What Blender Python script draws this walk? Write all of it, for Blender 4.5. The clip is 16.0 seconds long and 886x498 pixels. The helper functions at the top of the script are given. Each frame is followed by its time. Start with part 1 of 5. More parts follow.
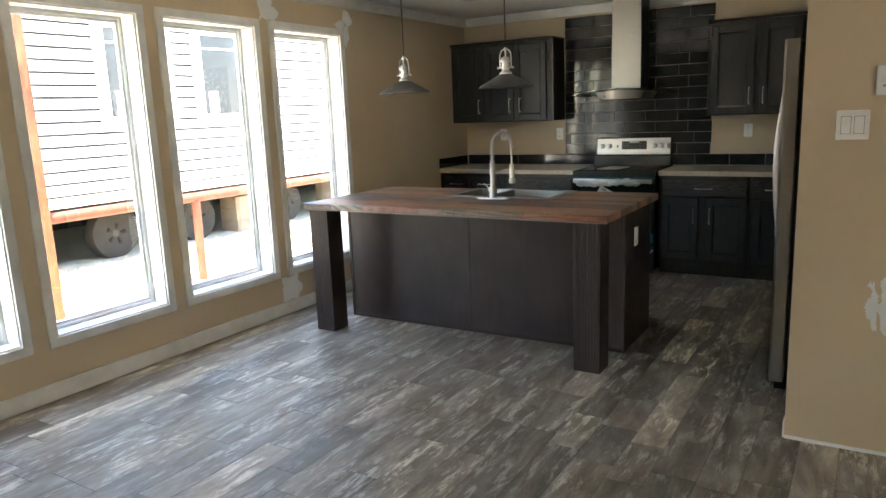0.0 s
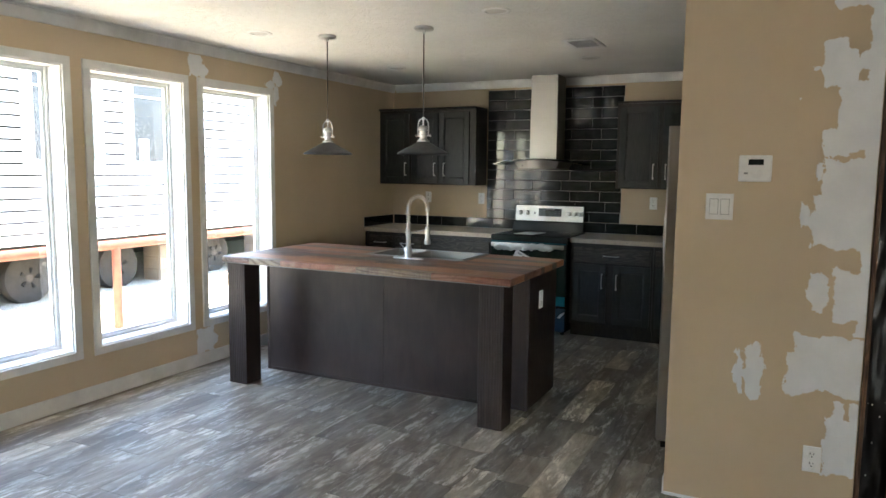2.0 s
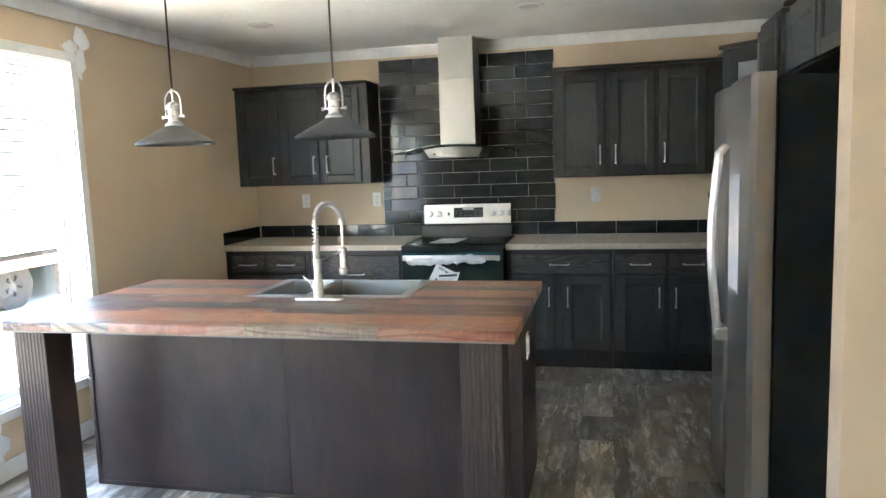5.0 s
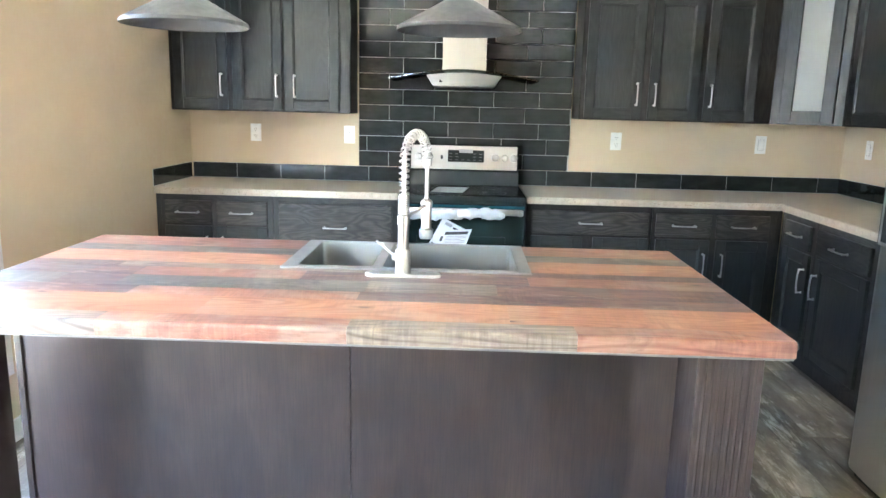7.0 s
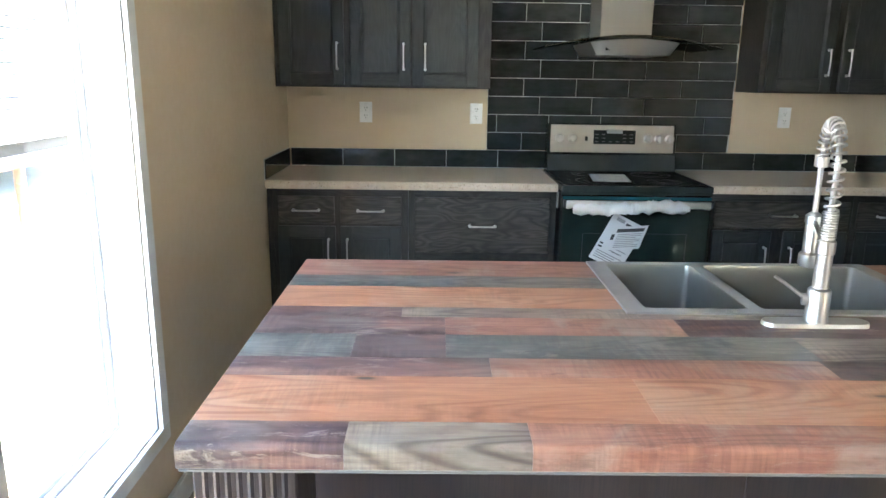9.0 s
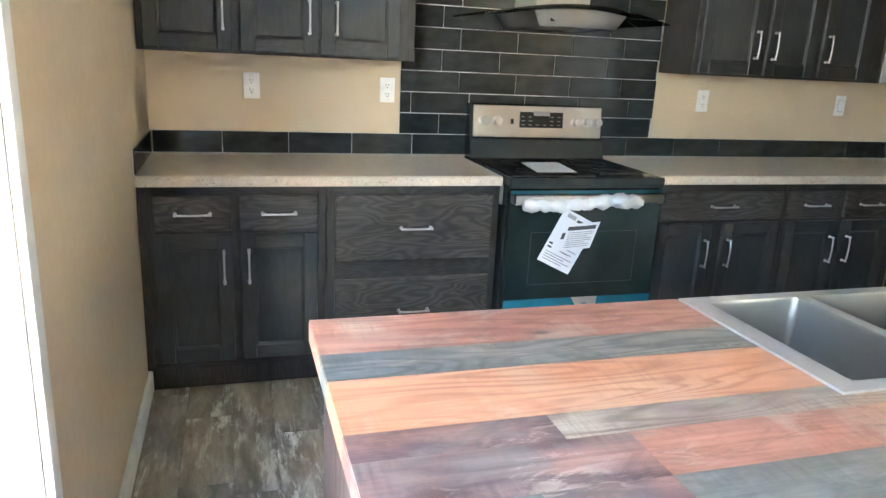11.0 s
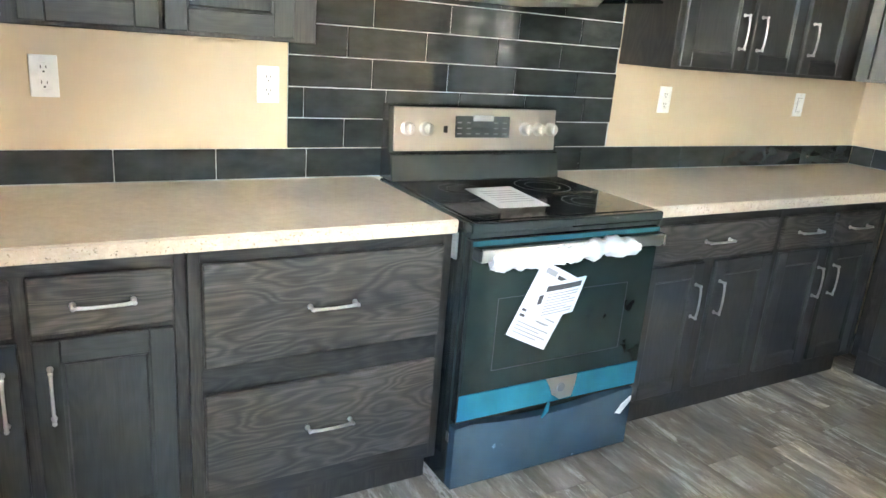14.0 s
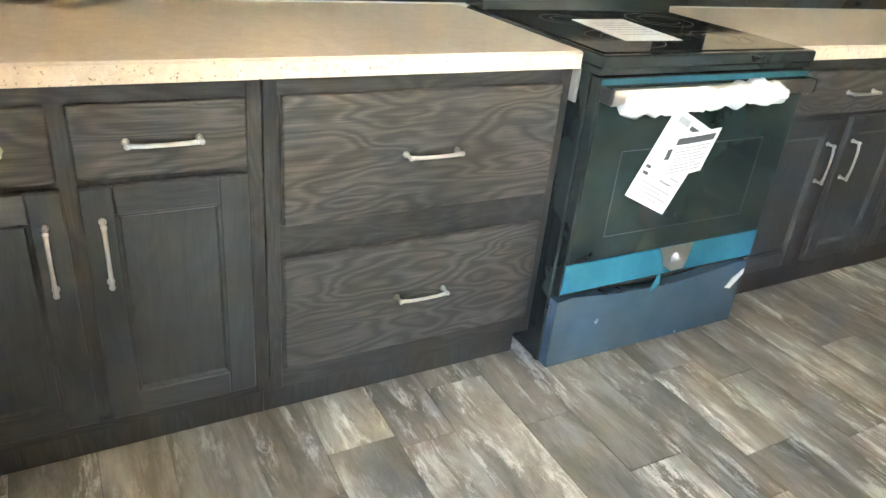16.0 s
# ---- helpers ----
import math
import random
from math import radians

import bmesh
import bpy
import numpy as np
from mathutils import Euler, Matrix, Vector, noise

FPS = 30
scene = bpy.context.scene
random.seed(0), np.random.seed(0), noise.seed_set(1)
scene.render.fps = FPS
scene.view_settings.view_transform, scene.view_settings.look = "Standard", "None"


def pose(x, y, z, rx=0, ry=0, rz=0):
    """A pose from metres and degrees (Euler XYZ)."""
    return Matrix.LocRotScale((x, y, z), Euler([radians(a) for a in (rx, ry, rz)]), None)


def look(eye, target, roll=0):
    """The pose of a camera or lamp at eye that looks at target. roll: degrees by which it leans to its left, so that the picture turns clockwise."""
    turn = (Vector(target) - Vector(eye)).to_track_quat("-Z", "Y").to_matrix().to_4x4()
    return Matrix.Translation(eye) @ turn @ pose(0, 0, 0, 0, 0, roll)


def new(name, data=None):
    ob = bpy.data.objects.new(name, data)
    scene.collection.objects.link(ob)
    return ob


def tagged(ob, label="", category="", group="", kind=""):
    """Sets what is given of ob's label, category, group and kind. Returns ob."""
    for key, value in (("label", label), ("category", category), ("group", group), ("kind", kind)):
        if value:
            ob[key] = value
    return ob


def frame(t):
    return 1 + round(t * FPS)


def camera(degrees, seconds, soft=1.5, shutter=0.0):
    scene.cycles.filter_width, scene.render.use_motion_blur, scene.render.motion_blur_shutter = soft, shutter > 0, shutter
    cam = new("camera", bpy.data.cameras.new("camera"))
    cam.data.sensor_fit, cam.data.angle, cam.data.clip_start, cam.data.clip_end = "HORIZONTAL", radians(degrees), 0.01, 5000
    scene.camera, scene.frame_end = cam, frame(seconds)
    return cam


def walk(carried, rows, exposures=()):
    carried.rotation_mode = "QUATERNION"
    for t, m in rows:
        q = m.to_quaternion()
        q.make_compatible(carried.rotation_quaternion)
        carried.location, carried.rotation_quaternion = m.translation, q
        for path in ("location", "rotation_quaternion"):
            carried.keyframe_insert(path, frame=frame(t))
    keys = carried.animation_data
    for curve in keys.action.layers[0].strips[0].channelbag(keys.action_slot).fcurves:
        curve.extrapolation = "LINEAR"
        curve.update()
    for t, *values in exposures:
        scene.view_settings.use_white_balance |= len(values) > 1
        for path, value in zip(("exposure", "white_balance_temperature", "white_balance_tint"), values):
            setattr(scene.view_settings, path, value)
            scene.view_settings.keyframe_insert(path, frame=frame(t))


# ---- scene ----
cam = camera(64.3, 16.0)
PATH = [
    (0, (0.139, 0.315, 1.492), (-0.887, 1.988, 1.11), -2.3),
    (0.5, (0.197, 0.218, 1.511), (-0.666, 1.986, 1.147), -1.3),
    (1, (0.266, 0.199, 1.519), (-0.587, 1.983, 1.221), 0.3),
    (1.5, (0.301, 0.208, 1.527), (-0.566, 1.993, 1.275), 0.1),
    (2, (0.343, 0.236, 1.528), (-0.533, 2.02, 1.303), 0.6),
    (2.5, (0.314, 0.298, 1.525), (-0.571, 2.079, 1.313), -0.2),
    (3, (0.111, 0.457, 1.524), (-0.598, 2.317, 1.33), 0.4),
    (3.5, (-0.078, 0.654, 1.521), (-0.689, 2.544, 1.287), 0.6),
    (4, (-0.235, 0.984, 1.516), (-0.805, 2.886, 1.278), -0.1),
    (6.5, (-1.606, 2.163, 1.439), (-1.764, 4.13, 1.112), -0.1),
    (7, (-1.823, 2.377, 1.419), (-1.876, 4.337, 1.025), 1.4),
    (7.5, (-2.041, 2.639, 1.419), (-2.051, 4.593, 0.988), -0.1),
    (8, (-2.28, 2.79, 1.397), (-2.347, 4.738, 0.951), 3.3),
    (8.5, (-2.564, 2.907, 1.421), (-2.623, 4.854, 0.966), 1.3),
    (11, (-3.319, 3.726, 1.408), (-2.755, 5.569, 0.874), 2.9),
    (11.5, (-3.319, 3.958, 1.407), (-2.612, 5.751, 0.874), 0.8),
    (12, (-3.285, 4.118, 1.419), (-2.28, 5.77, 0.907), 2.5),
    (12.5, (-3.274, 4.323, 1.399), (-2.06, 5.828, 0.888), 3.3),
    (13, (-3.344, 4.492, 1.415), (-2.098, 5.981, 0.931), 4.0),
    (13.5, (-3.303, 4.665, 1.408), (-2.319, 6.32, 0.867), 3.8),
    (14, (-3.244, 4.83, 1.412), (-2.277, 6.484, 0.84), 4.6),
    (14.5, (-3.227, 4.988, 1.376), (-2.176, 6.534, 0.663), 6.3),
    (15, (-3.239, 5.151, 1.313), (-2.248, 6.637, 0.414), 5.0),
    (15.5, (-3.271, 5.234, 1.258), (-2.335, 6.736, 0.326), 5.5),
    (16, (-3.306, 5.203, 1.229), (-2.408, 6.738, 0.313), 5.8),
]
EXPOSURES = [(0.0, 4.28, 7500, 10), (0.5, 4.66, 7300, 10), (1.0, 4.60, 7150, 10), (1.5, 4.72, 7000, 10), (2.5, 4.2, 6900, 10), (3.0, 4.5, 6800, 10), (4.0, 5.35, 6600, 10), (6.5, 6.2, 6500, 8), (7.0, 6.7, 6300, 9), (8.0, 6.25, 6200, 9), (8.5, 5.52, 6300, 8), (11.0, 6.24, 6650, 9), (11.5, 6.78, 6650, 9), (12.0, 6.86, 7000, 9), (12.5, 7.02, 6850, 9), (13.0, 7.15, 7000, 9), (13.5, 7.2, 6850, 9), (14.0, 7.1, 6850, 9), (14.5, 7.0, 7000, 10), (15.0, 7.1, 7900, 10), (16.0, 7.33, 7900, 9)]
walk(cam, [(t, look(eye, target, roll)) for t, eye, target, roll in PATH], EXPOSURES)

# ---- world, sun, exposure ----
world = bpy.data.worlds.new("sky")
scene.world = world
world.use_nodes = True
wn = world.node_tree
sky = wn.nodes.new("ShaderNodeTexSky")
sky.sky_type, sky.sun_disc = "NISHITA", False
sky.sun_elevation, sky.sun_rotation = radians(72), radians(157)
wn.links.new(sky.outputs[0], wn.nodes["Background"].inputs[0])
wn.nodes["Background"].inputs[1].default_value = 0.15
sun = new("sun", bpy.data.lights.new("sun", "SUN"))
sun.data.energy, sun.data.angle, sun.data.color = 3.2, radians(0.5), (1.0, 0.95, 0.88)
sun.matrix_world = look((0, 0, 30), (-3.0, 7.0, 6.5))


door_light = bpy.data.lights.new("door_daylight", "AREA")
door_light.shape, door_light.size, door_light.size_y, door_light.energy, door_light.color = "RECTANGLE", 0.78, 1.92, 2.6, (0.95, 0.98, 1.0)
new("door_daylight", door_light).matrix_world = look((4.3, -3.21, 1.05), (4.3, 3.0, 1.05))


# ---- building blocks ----
def root_of(ob):
    while ob.parent:
        ob = ob.parent
    return ob


def thing(name, loc, label, category, group="", kind=""):
    ob = new(name)
    ob.empty_display_size = 0.1
    ob.location = loc
    return tagged(ob, label, category, group, kind)


def mesh_of(name, bm, material, offset=(0, 0, 0), smooth=False):
    bmesh.ops.recalc_face_normals(bm, faces=bm.faces[:])
    bmesh.ops.translate(bm, verts=bm.verts[:], vec=-Vector(offset))
    me = bpy.data.meshes.new(name)
    bm.to_mesh(me)
    bm.free()
    me.materials.append(material)
    if smooth:
        me.polygons.foreach_set("use_smooth", [True] * len(me.polygons))
        me.set_sharp_from_angle(angle=radians(40))
    return me


def part(name, bm, material, parent, label="", smooth=False):
    """One mesh under a thing or a part; the bmesh is in world metres."""
    ob = new(name, mesh_of(name, bm, material, root_of(parent).location, smooth))
    ob.parent = parent
    return tagged(ob, label)


def solid(name, bm, material, label, category, kind="structure", smooth=False, group=""):
    """A top-level thing that is one mesh."""
    return tagged(new(name, mesh_of(name, bm, material, (0, 0, 0), smooth)), label, category, group, kind)


class Face:
    """A vertical plane to build on: u runs along it, n out of it, v up."""

    def __init__(self, origin, u, n):
        self.o, self.u, self.n = Vector(origin), Vector(u).normalized(), Vector(n).normalized()

    def at(self, u, n, v):
        return self.o + self.u * u + self.n * n + Vector((0, 0, v))


XYZ = Face((0, 0, 0), (1, 0, 0), (0, 1, 0))


def hexa(bm, corners, bevel=0.0, segments=1):
    vs = [bm.verts.new(c) for c in corners]
    quads = ((0, 1, 2, 3), (4, 5, 6, 7), (0, 1, 5, 4), (1, 2, 6, 5), (2, 3, 7, 6), (3, 0, 4, 7))
    fs = [bm.faces.new([vs[i] for i in q]) for q in quads]
    if bevel:
        edges = list({e for f in fs for e in f.edges})
        bmesh.ops.bevel(bm, geom=edges, offset=bevel, segments=segments, affect="EDGES", profile=0.5)


def fbox(bm, f, u0, u1, n0, n1, v0, v1, bevel=0.0, segments=1):
    c = [f.at(u, n, v) for v in (v0, v1) for u, n in ((u0, n0), (u1, n0), (u1, n1), (u0, n1))]
    hexa(bm, c, bevel, segments)


def box(bm, x0, x1, y0, y1, z0, z1, bevel=0.0, segments=1):
    fbox(bm, XYZ, x0, x1, y0, y1, z0, z1, bevel, segments)


def one_box(*a):
    bm = bmesh.new()
    box(bm, *a)
    return bm


def one_fbox(*a):
    bm = bmesh.new()
    fbox(bm, *a)
    return bm


def tube(bm, pts, r, seg=8, cap=True):
    """A round bar along points; r is one radius or one for each point."""
    pts = [Vector(p) for p in pts]
    rs = r if isinstance(r, (list, tuple)) else [r] * len(pts)
    rings, side = [], None
    for i, p in enumerate(pts):
        d = (pts[min(i + 1, len(pts) - 1)] - pts[max(i - 1, 0)]).normalized()
        if side is None:
            side = d.orthogonal().normalized()
        side = (side - d * side.dot(d)).normalized()
        other = d.cross(side)
        rings.append([bm.verts.new(p + (side * math.cos(a) + other * math.sin(a)) * rs[i]) for a in (2 * math.pi * k / seg for k in range(seg))])
    for a, b in zip(rings, rings[1:]):
        for k in range(seg):
            bm.faces.new((a[k], a[(k + 1) % seg], b[(k + 1) % seg], b[k]))
    if cap:
        bm.faces.new(rings[0])
        bm.faces.new(rings[-1])


def lathe(bm, profile, centre, seg=24, axis=(0, 0, 1)):
    """Turns (radius, height) round an axis through centre."""
    c, ax = Vector(centre), Vector(axis).normalized()
    s = ax.orthogonal().normalized()
    o = ax.cross(s)
    rings = []
    for r, h in profile:
        rings.append([bm.verts.new(c + ax * h + (s * math.cos(a) + o * math.sin(a)) * max(r, 1e-4)) for a in (2 * math.pi * k / seg for k in range(seg))])
    for a, b in zip(rings, rings[1:]):
        for k in range(seg):
            bm.faces.new((a[k], a[(k + 1) % seg], b[(k + 1) % seg], b[k]))
    bm.faces.new(rings[0])
    bm.faces.new(rings[-1])


def prism(bm, outline, f, n0, n1):
    """A flat piece: an outline of (u, v) on a face, from n0 to n1."""
    a = [bm.verts.new(f.at(u, n0, v)) for u, v in outline]
    b = [bm.verts.new(f.at(u, n1, v)) for u, v in outline]
    bm.faces.new(a)
    bm.faces.new(b)
    for i in range(len(a)):
        j = (i + 1) % len(a)
        bm.faces.new((a[i], a[j], b[j], b[i]))


# ---- materials ----
class Nodes:
    def __init__(self, name):
        self.m = bpy.data.materials.new(name)
        self.m.use_nodes = True
        self.t = self.m.node_tree
        self.b = self.t.nodes["Principled BSDF"]
        tex = self.t.nodes.new("ShaderNodeTexCoord")
        self.co = tex.outputs["Object"]

    def put(self, sock, value):
        if hasattr(value, "is_linked"):
            self.t.links.new(value, sock)
        else:
            sock.default_value = value

    def node(self, kind, **ins):
        n = self.t.nodes.new(kind)
        for k, v in ins.items():
            self.put(n.inputs[k.replace("_", " ")], v)
        return n

    def moved(self, scale=(1, 1, 1), random_shift=False, loc=(0, 0, 0)):
        src = self.co
        if random_shift:
            info = self.t.nodes.new("ShaderNodeObjectInfo")
            mul = self.t.nodes.new("ShaderNodeMath")
            mul.operation = "MULTIPLY"
            self.put(mul.inputs[0], info.outputs["Random"])
            mul.inputs[1].default_value = 37.0
            add = self.t.nodes.new("ShaderNodeVectorMath")
            self.put(add.inputs[0], src)
            self.put(add.inputs[1], mul.outputs[0])
            src = add.outputs[0]
        n = self.node("ShaderNodeMapping", Vector=src, Scale=scale, Location=loc)
        return n.outputs[0]

    def noise(self, scale, co=None, detail=4.0, rough=0.55, distort=0.0):
        return self.node("ShaderNodeTexNoise", Vector=co or self.co, Scale=scale, Detail=detail, Roughness=rough, Distortion=distort).outputs[0]

    def ramp(self, fac, stops):
        r = self.t.nodes.new("ShaderNodeValToRGB")
        self.put(r.inputs[0], fac)
        e = r.color_ramp.elements
        while len(e) < len(stops):
            e.new(0.5)
        for s, (pos, col) in zip(e, stops):
            s.position = pos
            s.color = (*col, 1) if len(col) == 3 else col
        return r.outputs[0]

    def mix(self, fac, a, b, mode="MIX"):
        n = self.t.nodes.new("ShaderNodeMix")
        n.data_type, n.blend_type = "RGBA", mode
        self.put(n.inputs[0], fac)
        for sock, v in ((n.inputs[6], a), (n.inputs[7], b)):
            self.put(sock, (*v, 1) if isinstance(v, tuple) and len(v) == 3 else v)
        return n.outputs[2]

    def span(self, fac, lo, hi, f0=0.0, f1=1.0):
        n = self.node("ShaderNodeMapRange", Value=fac)
        for i, v in enumerate((f0, f1, lo, hi)):
            n.inputs[1 + i].default_value = v
        return n.outputs[0]

    def random(self):
        return self.t.nodes.new("ShaderNodeObjectInfo").outputs["Random"]

    def island(self):
        return self.t.nodes.new("ShaderNodeNewGeometry").outputs["Random Per Island"]

    def done(self, color, rough, metal=0.0, bump=None, strength=0.2, depth=0.002, **more):
        b = self.b
        self.put(b.inputs["Base Color"], (*color, 1) if isinstance(color, tuple) and len(color) == 3 else color)
        self.put(b.inputs["Roughness"], rough)
        self.put(b.inputs["Metallic"], metal)
        if bump is not None:
            n = self.node("ShaderNodeBump", Height=bump, Strength=strength, Distance=depth)
            self.put(b.inputs["Normal"], n.outputs[0])
        for k, v in more.items():
            self.put(b.inputs[k.replace("_", " ")], v)
        return self.m


def plain(name, color, rough, metal=0.0, vary=0.12, scale=6.0, bump=0.1, fine=180.0):
    """Paint, plastic or metal with slight cloudiness, handling marks and fine grain."""
    n = Nodes(name)
    cloud = n.noise(scale, detail=5)
    lo = tuple(c * (1 - vary) for c in color)
    hi = tuple(min(1, c * (1 + vary)) for c in color)
    col = n.ramp(cloud, [(0.3, lo), (0.7, hi)])
    r = n.span(n.noise(scale * 5, detail=6), max(0.02, rough - 0.08), min(1, rough + 0.08), 0.3, 0.7)
    return n.done(col, r, metal, n.noise(fine, detail=2) if bump and metal < 0.5 else None, bump, 0.0006)


def brushed(name, color, rough, along, vary=0.035):
    """Brushed metal, its lines along one axis."""
    n = Nodes(name)
    s = [260.0, 260.0, 260.0]
    s[along] = 4.0
    line = n.noise(1.0, n.moved(tuple(s)), 3)
    col = n.ramp(line, [(0.25, tuple(c * (1 - vary) for c in color)), (0.75, color)])
    cloud = n.noise(5, detail=4)
    mixr = n.span(line, rough - 0.02, rough + 0.03, 0.2, 0.8)
    add = n.t.nodes.new("ShaderNodeMath")
    n.put(add.inputs[0], mixr)
    n.put(add.inputs[1], n.span(cloud, -0.012, 0.015, 0.3, 0.7))
    return n.done(col, add.outputs[0], 1.0)


def stained_wood(name, dark, light, along, rough=0.42, cathedral=1.0, pore_mix=0.5):
    """Open-grained stained wood, grain along one axis (0 x, 1 y, 2 z)."""
    n = Nodes(name)
    s = [11.0, 11.0, 11.0]
    s[along] = 2.6
    base = n.moved(tuple(s), True)
    warp = n.noise(1.0, base, 2.2, 0.42, 0.35)
    wave = n.node("ShaderNodeMath", Value=0)
    wave.operation = "MULTIPLY"
    n.put(wave.inputs[0], warp)
    wave.inputs[1].default_value = 15.0 * cathedral
    fr = n.t.nodes.new("ShaderNodeMath")
    fr.operation = "PINGPONG"
    n.put(fr.inputs[0], wave.outputs[0])
    fr.inputs[1].default_value = 1.0
    s2 = [330.0, 330.0, 330.0]
    s2[along] = 9.0
    pore = n.noise(1.0, n.moved(tuple(s2), True), 3, 0.6)
    rings = n.ramp(fr.outputs[0], [(0.15, dark), (0.9, light)])
    pores = n.ramp(pore, [(0.38, tuple(c * 0.55 for c in dark)), (0.6, (1, 1, 1))])
    col = n.mix(pore_mix, rings, pores, "MULTIPLY")
    cloud = n.span(n.noise(2.4, n.moved((1, 1, 1), True), 3), 0.7, 1.3, 0.3, 0.7)
    hsv = n.node("ShaderNodeHueSaturation", Color=col, Value=cloud)
    return n.done(hsv.outputs[0], n.span(pore, rough - 0.08, rough + 0.15, 0.3, 0.7), 0, pore, 0.25, 0.0008)


def wall_paint(name, color):
    n = Nodes(name)
    a = n.noise(1.3, detail=6)
    lo = tuple(c * 0.93 for c in color)
    hi = tuple(c * 1.05 for c in color)
    col = n.ramp(a, [(0.3, lo), (0.7, hi)])
    scuff = n.ramp(n.noise(9, n.moved((1, 1, 0.35)), 8, 0.7), [(0.68, (1, 1, 1)), (0.8, (0.9, 0.9, 0.9))])
    col = n.mix(0.6, col, scuff, "MULTIPLY")
    return n.done(col, n.span(n.noise(30), 0.5, 0.75, 0.3, 0.7), 0, n.noise(320, detail=3), 0.15, 0.001)


BEIGE = wall_paint("tan_wall_paint", (0.59, 0.472, 0.33))
WHITE = plain("white_trim_paint", (0.72, 0.72, 0.71), 0.4)
VINYL = plain("white_vinyl_frame", (0.68, 0.69, 0.69), 0.35)


def make_ceiling():
    n = Nodes("stippled_ceiling")
    n1 = n.mix(0.45, n.ramp(n.noise(11, detail=7, rough=0.68, distort=1.6), [(0.46, (0, 0, 0)), (0.58, (1, 1, 1))]), n.noise(30, detail=6, rough=0.65, distort=0.6))
    n2 = n.noise(2.0, detail=3)
    col = n.ramp(n2, [(0.3, (0.77, 0.76, 0.735)), (0.7, (0.83, 0.82, 0.795))])
    return n.done(col, 0.9, 0, n1, 0.6, 0.010)


CEILING = make_ceiling()


def make_compound():
    n = Nodes("joint_compound")
    a = n.noise(7, detail=7, rough=0.65)
    col = n.ramp(a, [(0.3, (0.72, 0.735, 0.75)), (0.7, (0.81, 0.825, 0.84))])
    return n.done(col, 0.85, 0, n.noise(38, n.moved((1, 1, 0.3)), 6), 0.4, 0.003)


COMPOUND = make_compound()
CAB_V = stained_wood("charcoal_oak_upright_grain", (0.0325, 0.0345, 0.0330), (0.0395, 0.0415, 0.0395), 2, 0.43, cathedral=1.3, pore_mix=0.28)
CAB_RX = stained_wood("charcoal_oak_door_rail", (0.0320, 0.0335, 0.0315), (0.0415, 0.0425, 0.0400), 0, 0.43, cathedral=1.3, pore_mix=0.3)
CAB_RY = stained_wood("charcoal_oak_side_rail", (0.0320, 0.0335, 0.0315), (0.0415, 0.0425, 0.0400), 1, 0.43, cathedral=1.3, pore_mix=0.3)
CAB_F = stained_wood("charcoal_oak_frame", (0.029, 0.0245, 0.021), (0.042, 0.036, 0.031), 2, 0.46, cathedral=1.5)
CAB_FX = stained_wood("charcoal_oak_frame_rail", (0.022, 0.020, 0.018), (0.040, 0.036, 0.032), 0, 0.46, cathedral=1.7)
CAB_X = stained_wood("charcoal_oak_level_grain", (0.040, 0.033, 0.027), (0.088, 0.075, 0.063), 0, 0.52, cathedral=1.8)
CAB_Y = stained_wood("charcoal_oak_cross_grain", (0.034, 0.033, 0.0315), (0.056, 0.054, 0.051), 1, 0.55, cathedral=1.7)
ESPRESSO = stained_wood("espresso_panel", (0.043, 0.0265, 0.0215), (0.050, 0.032, 0.0265), 2, 0.46, cathedral=0.35, pore_mix=0.3)
STEEL_X = brushed("stainless_level", (0.52, 0.485, 0.445), 0.36, 0)


def make_fridge_steel():
    n = Nodes("satin_stainless_door")
    line = n.noise(1.0, n.moved((240.0, 240.0, 3.0)), 2)
    return n.done(n.ramp(line, [(0.3, (0.56, 0.535, 0.51)), (0.7, (0.60, 0.575, 0.55))]), 0.32, 1.0)


FRIDGE_STEEL = make_fridge_steel()
NICKEL = plain("satin_nickel", (0.62, 0.61, 0.595), 0.40, 1.0, 0.05, bump=0.015)
FAUCET = plain("brushed_nickel_faucet", (0.60, 0.575, 0.54), 0.42, 1.0, 0.05, bump=0.02)
KNOB = plain("satin_knob", (0.62, 0.60, 0.57), 0.40, 1.0, 0.03, bump=0.02)
HOOD_STEEL = brushed("satin_hood_steel", (0.52, 0.505, 0.475), 0.38, 0)
CHIMNEY_STEEL = brushed("satin_chimney_steel", (0.47, 0.455, 0.42), 0.40, 2)
ROD = plain("dark_bronze_rod", (0.07, 0.06, 0.055), 0.4, 0.7)
CHROME = plain("polished_chrome", (0.75, 0.75, 0.76), 0.1, 1.0, 0.03, bump=0.02)
BLACK = plain("black_enamel", (0.022, 0.0265, 0.025), 0.18, 0, 0.2, bump=0.02)
BLACK_GLASS = plain("black_ceramic_glass", (0.006, 0.007, 0.007), 0.045, 0, 0.2, bump=0.0)
MATT_BLACK = plain("matt_black_plastic", (0.015, 0.015, 0.015), 0.55)
GREY_METAL = plain("galvanised_grey_shade", (0.065, 0.068, 0.07), 0.42, 0.4, 0.2, 9)
PLASTIC = plain("white_plastic", (0.82, 0.82, 0.81), 0.3, vary=0.03)
SCREEN = plain("dark_display", (0.02, 0.025, 0.025), 0.12)
RING_GREY = plain("faint_grey_print", (0.030, 0.032, 0.032), 0.4)
KEY_GREY = plain("grey_key_print", (0.13, 0.13, 0.13), 0.5)
INK = plain("print_ink", (0.05, 0.05, 0.055), 0.7)
VENT_GREY = plain("off_white_metal", (0.55, 0.54, 0.52), 0.5)
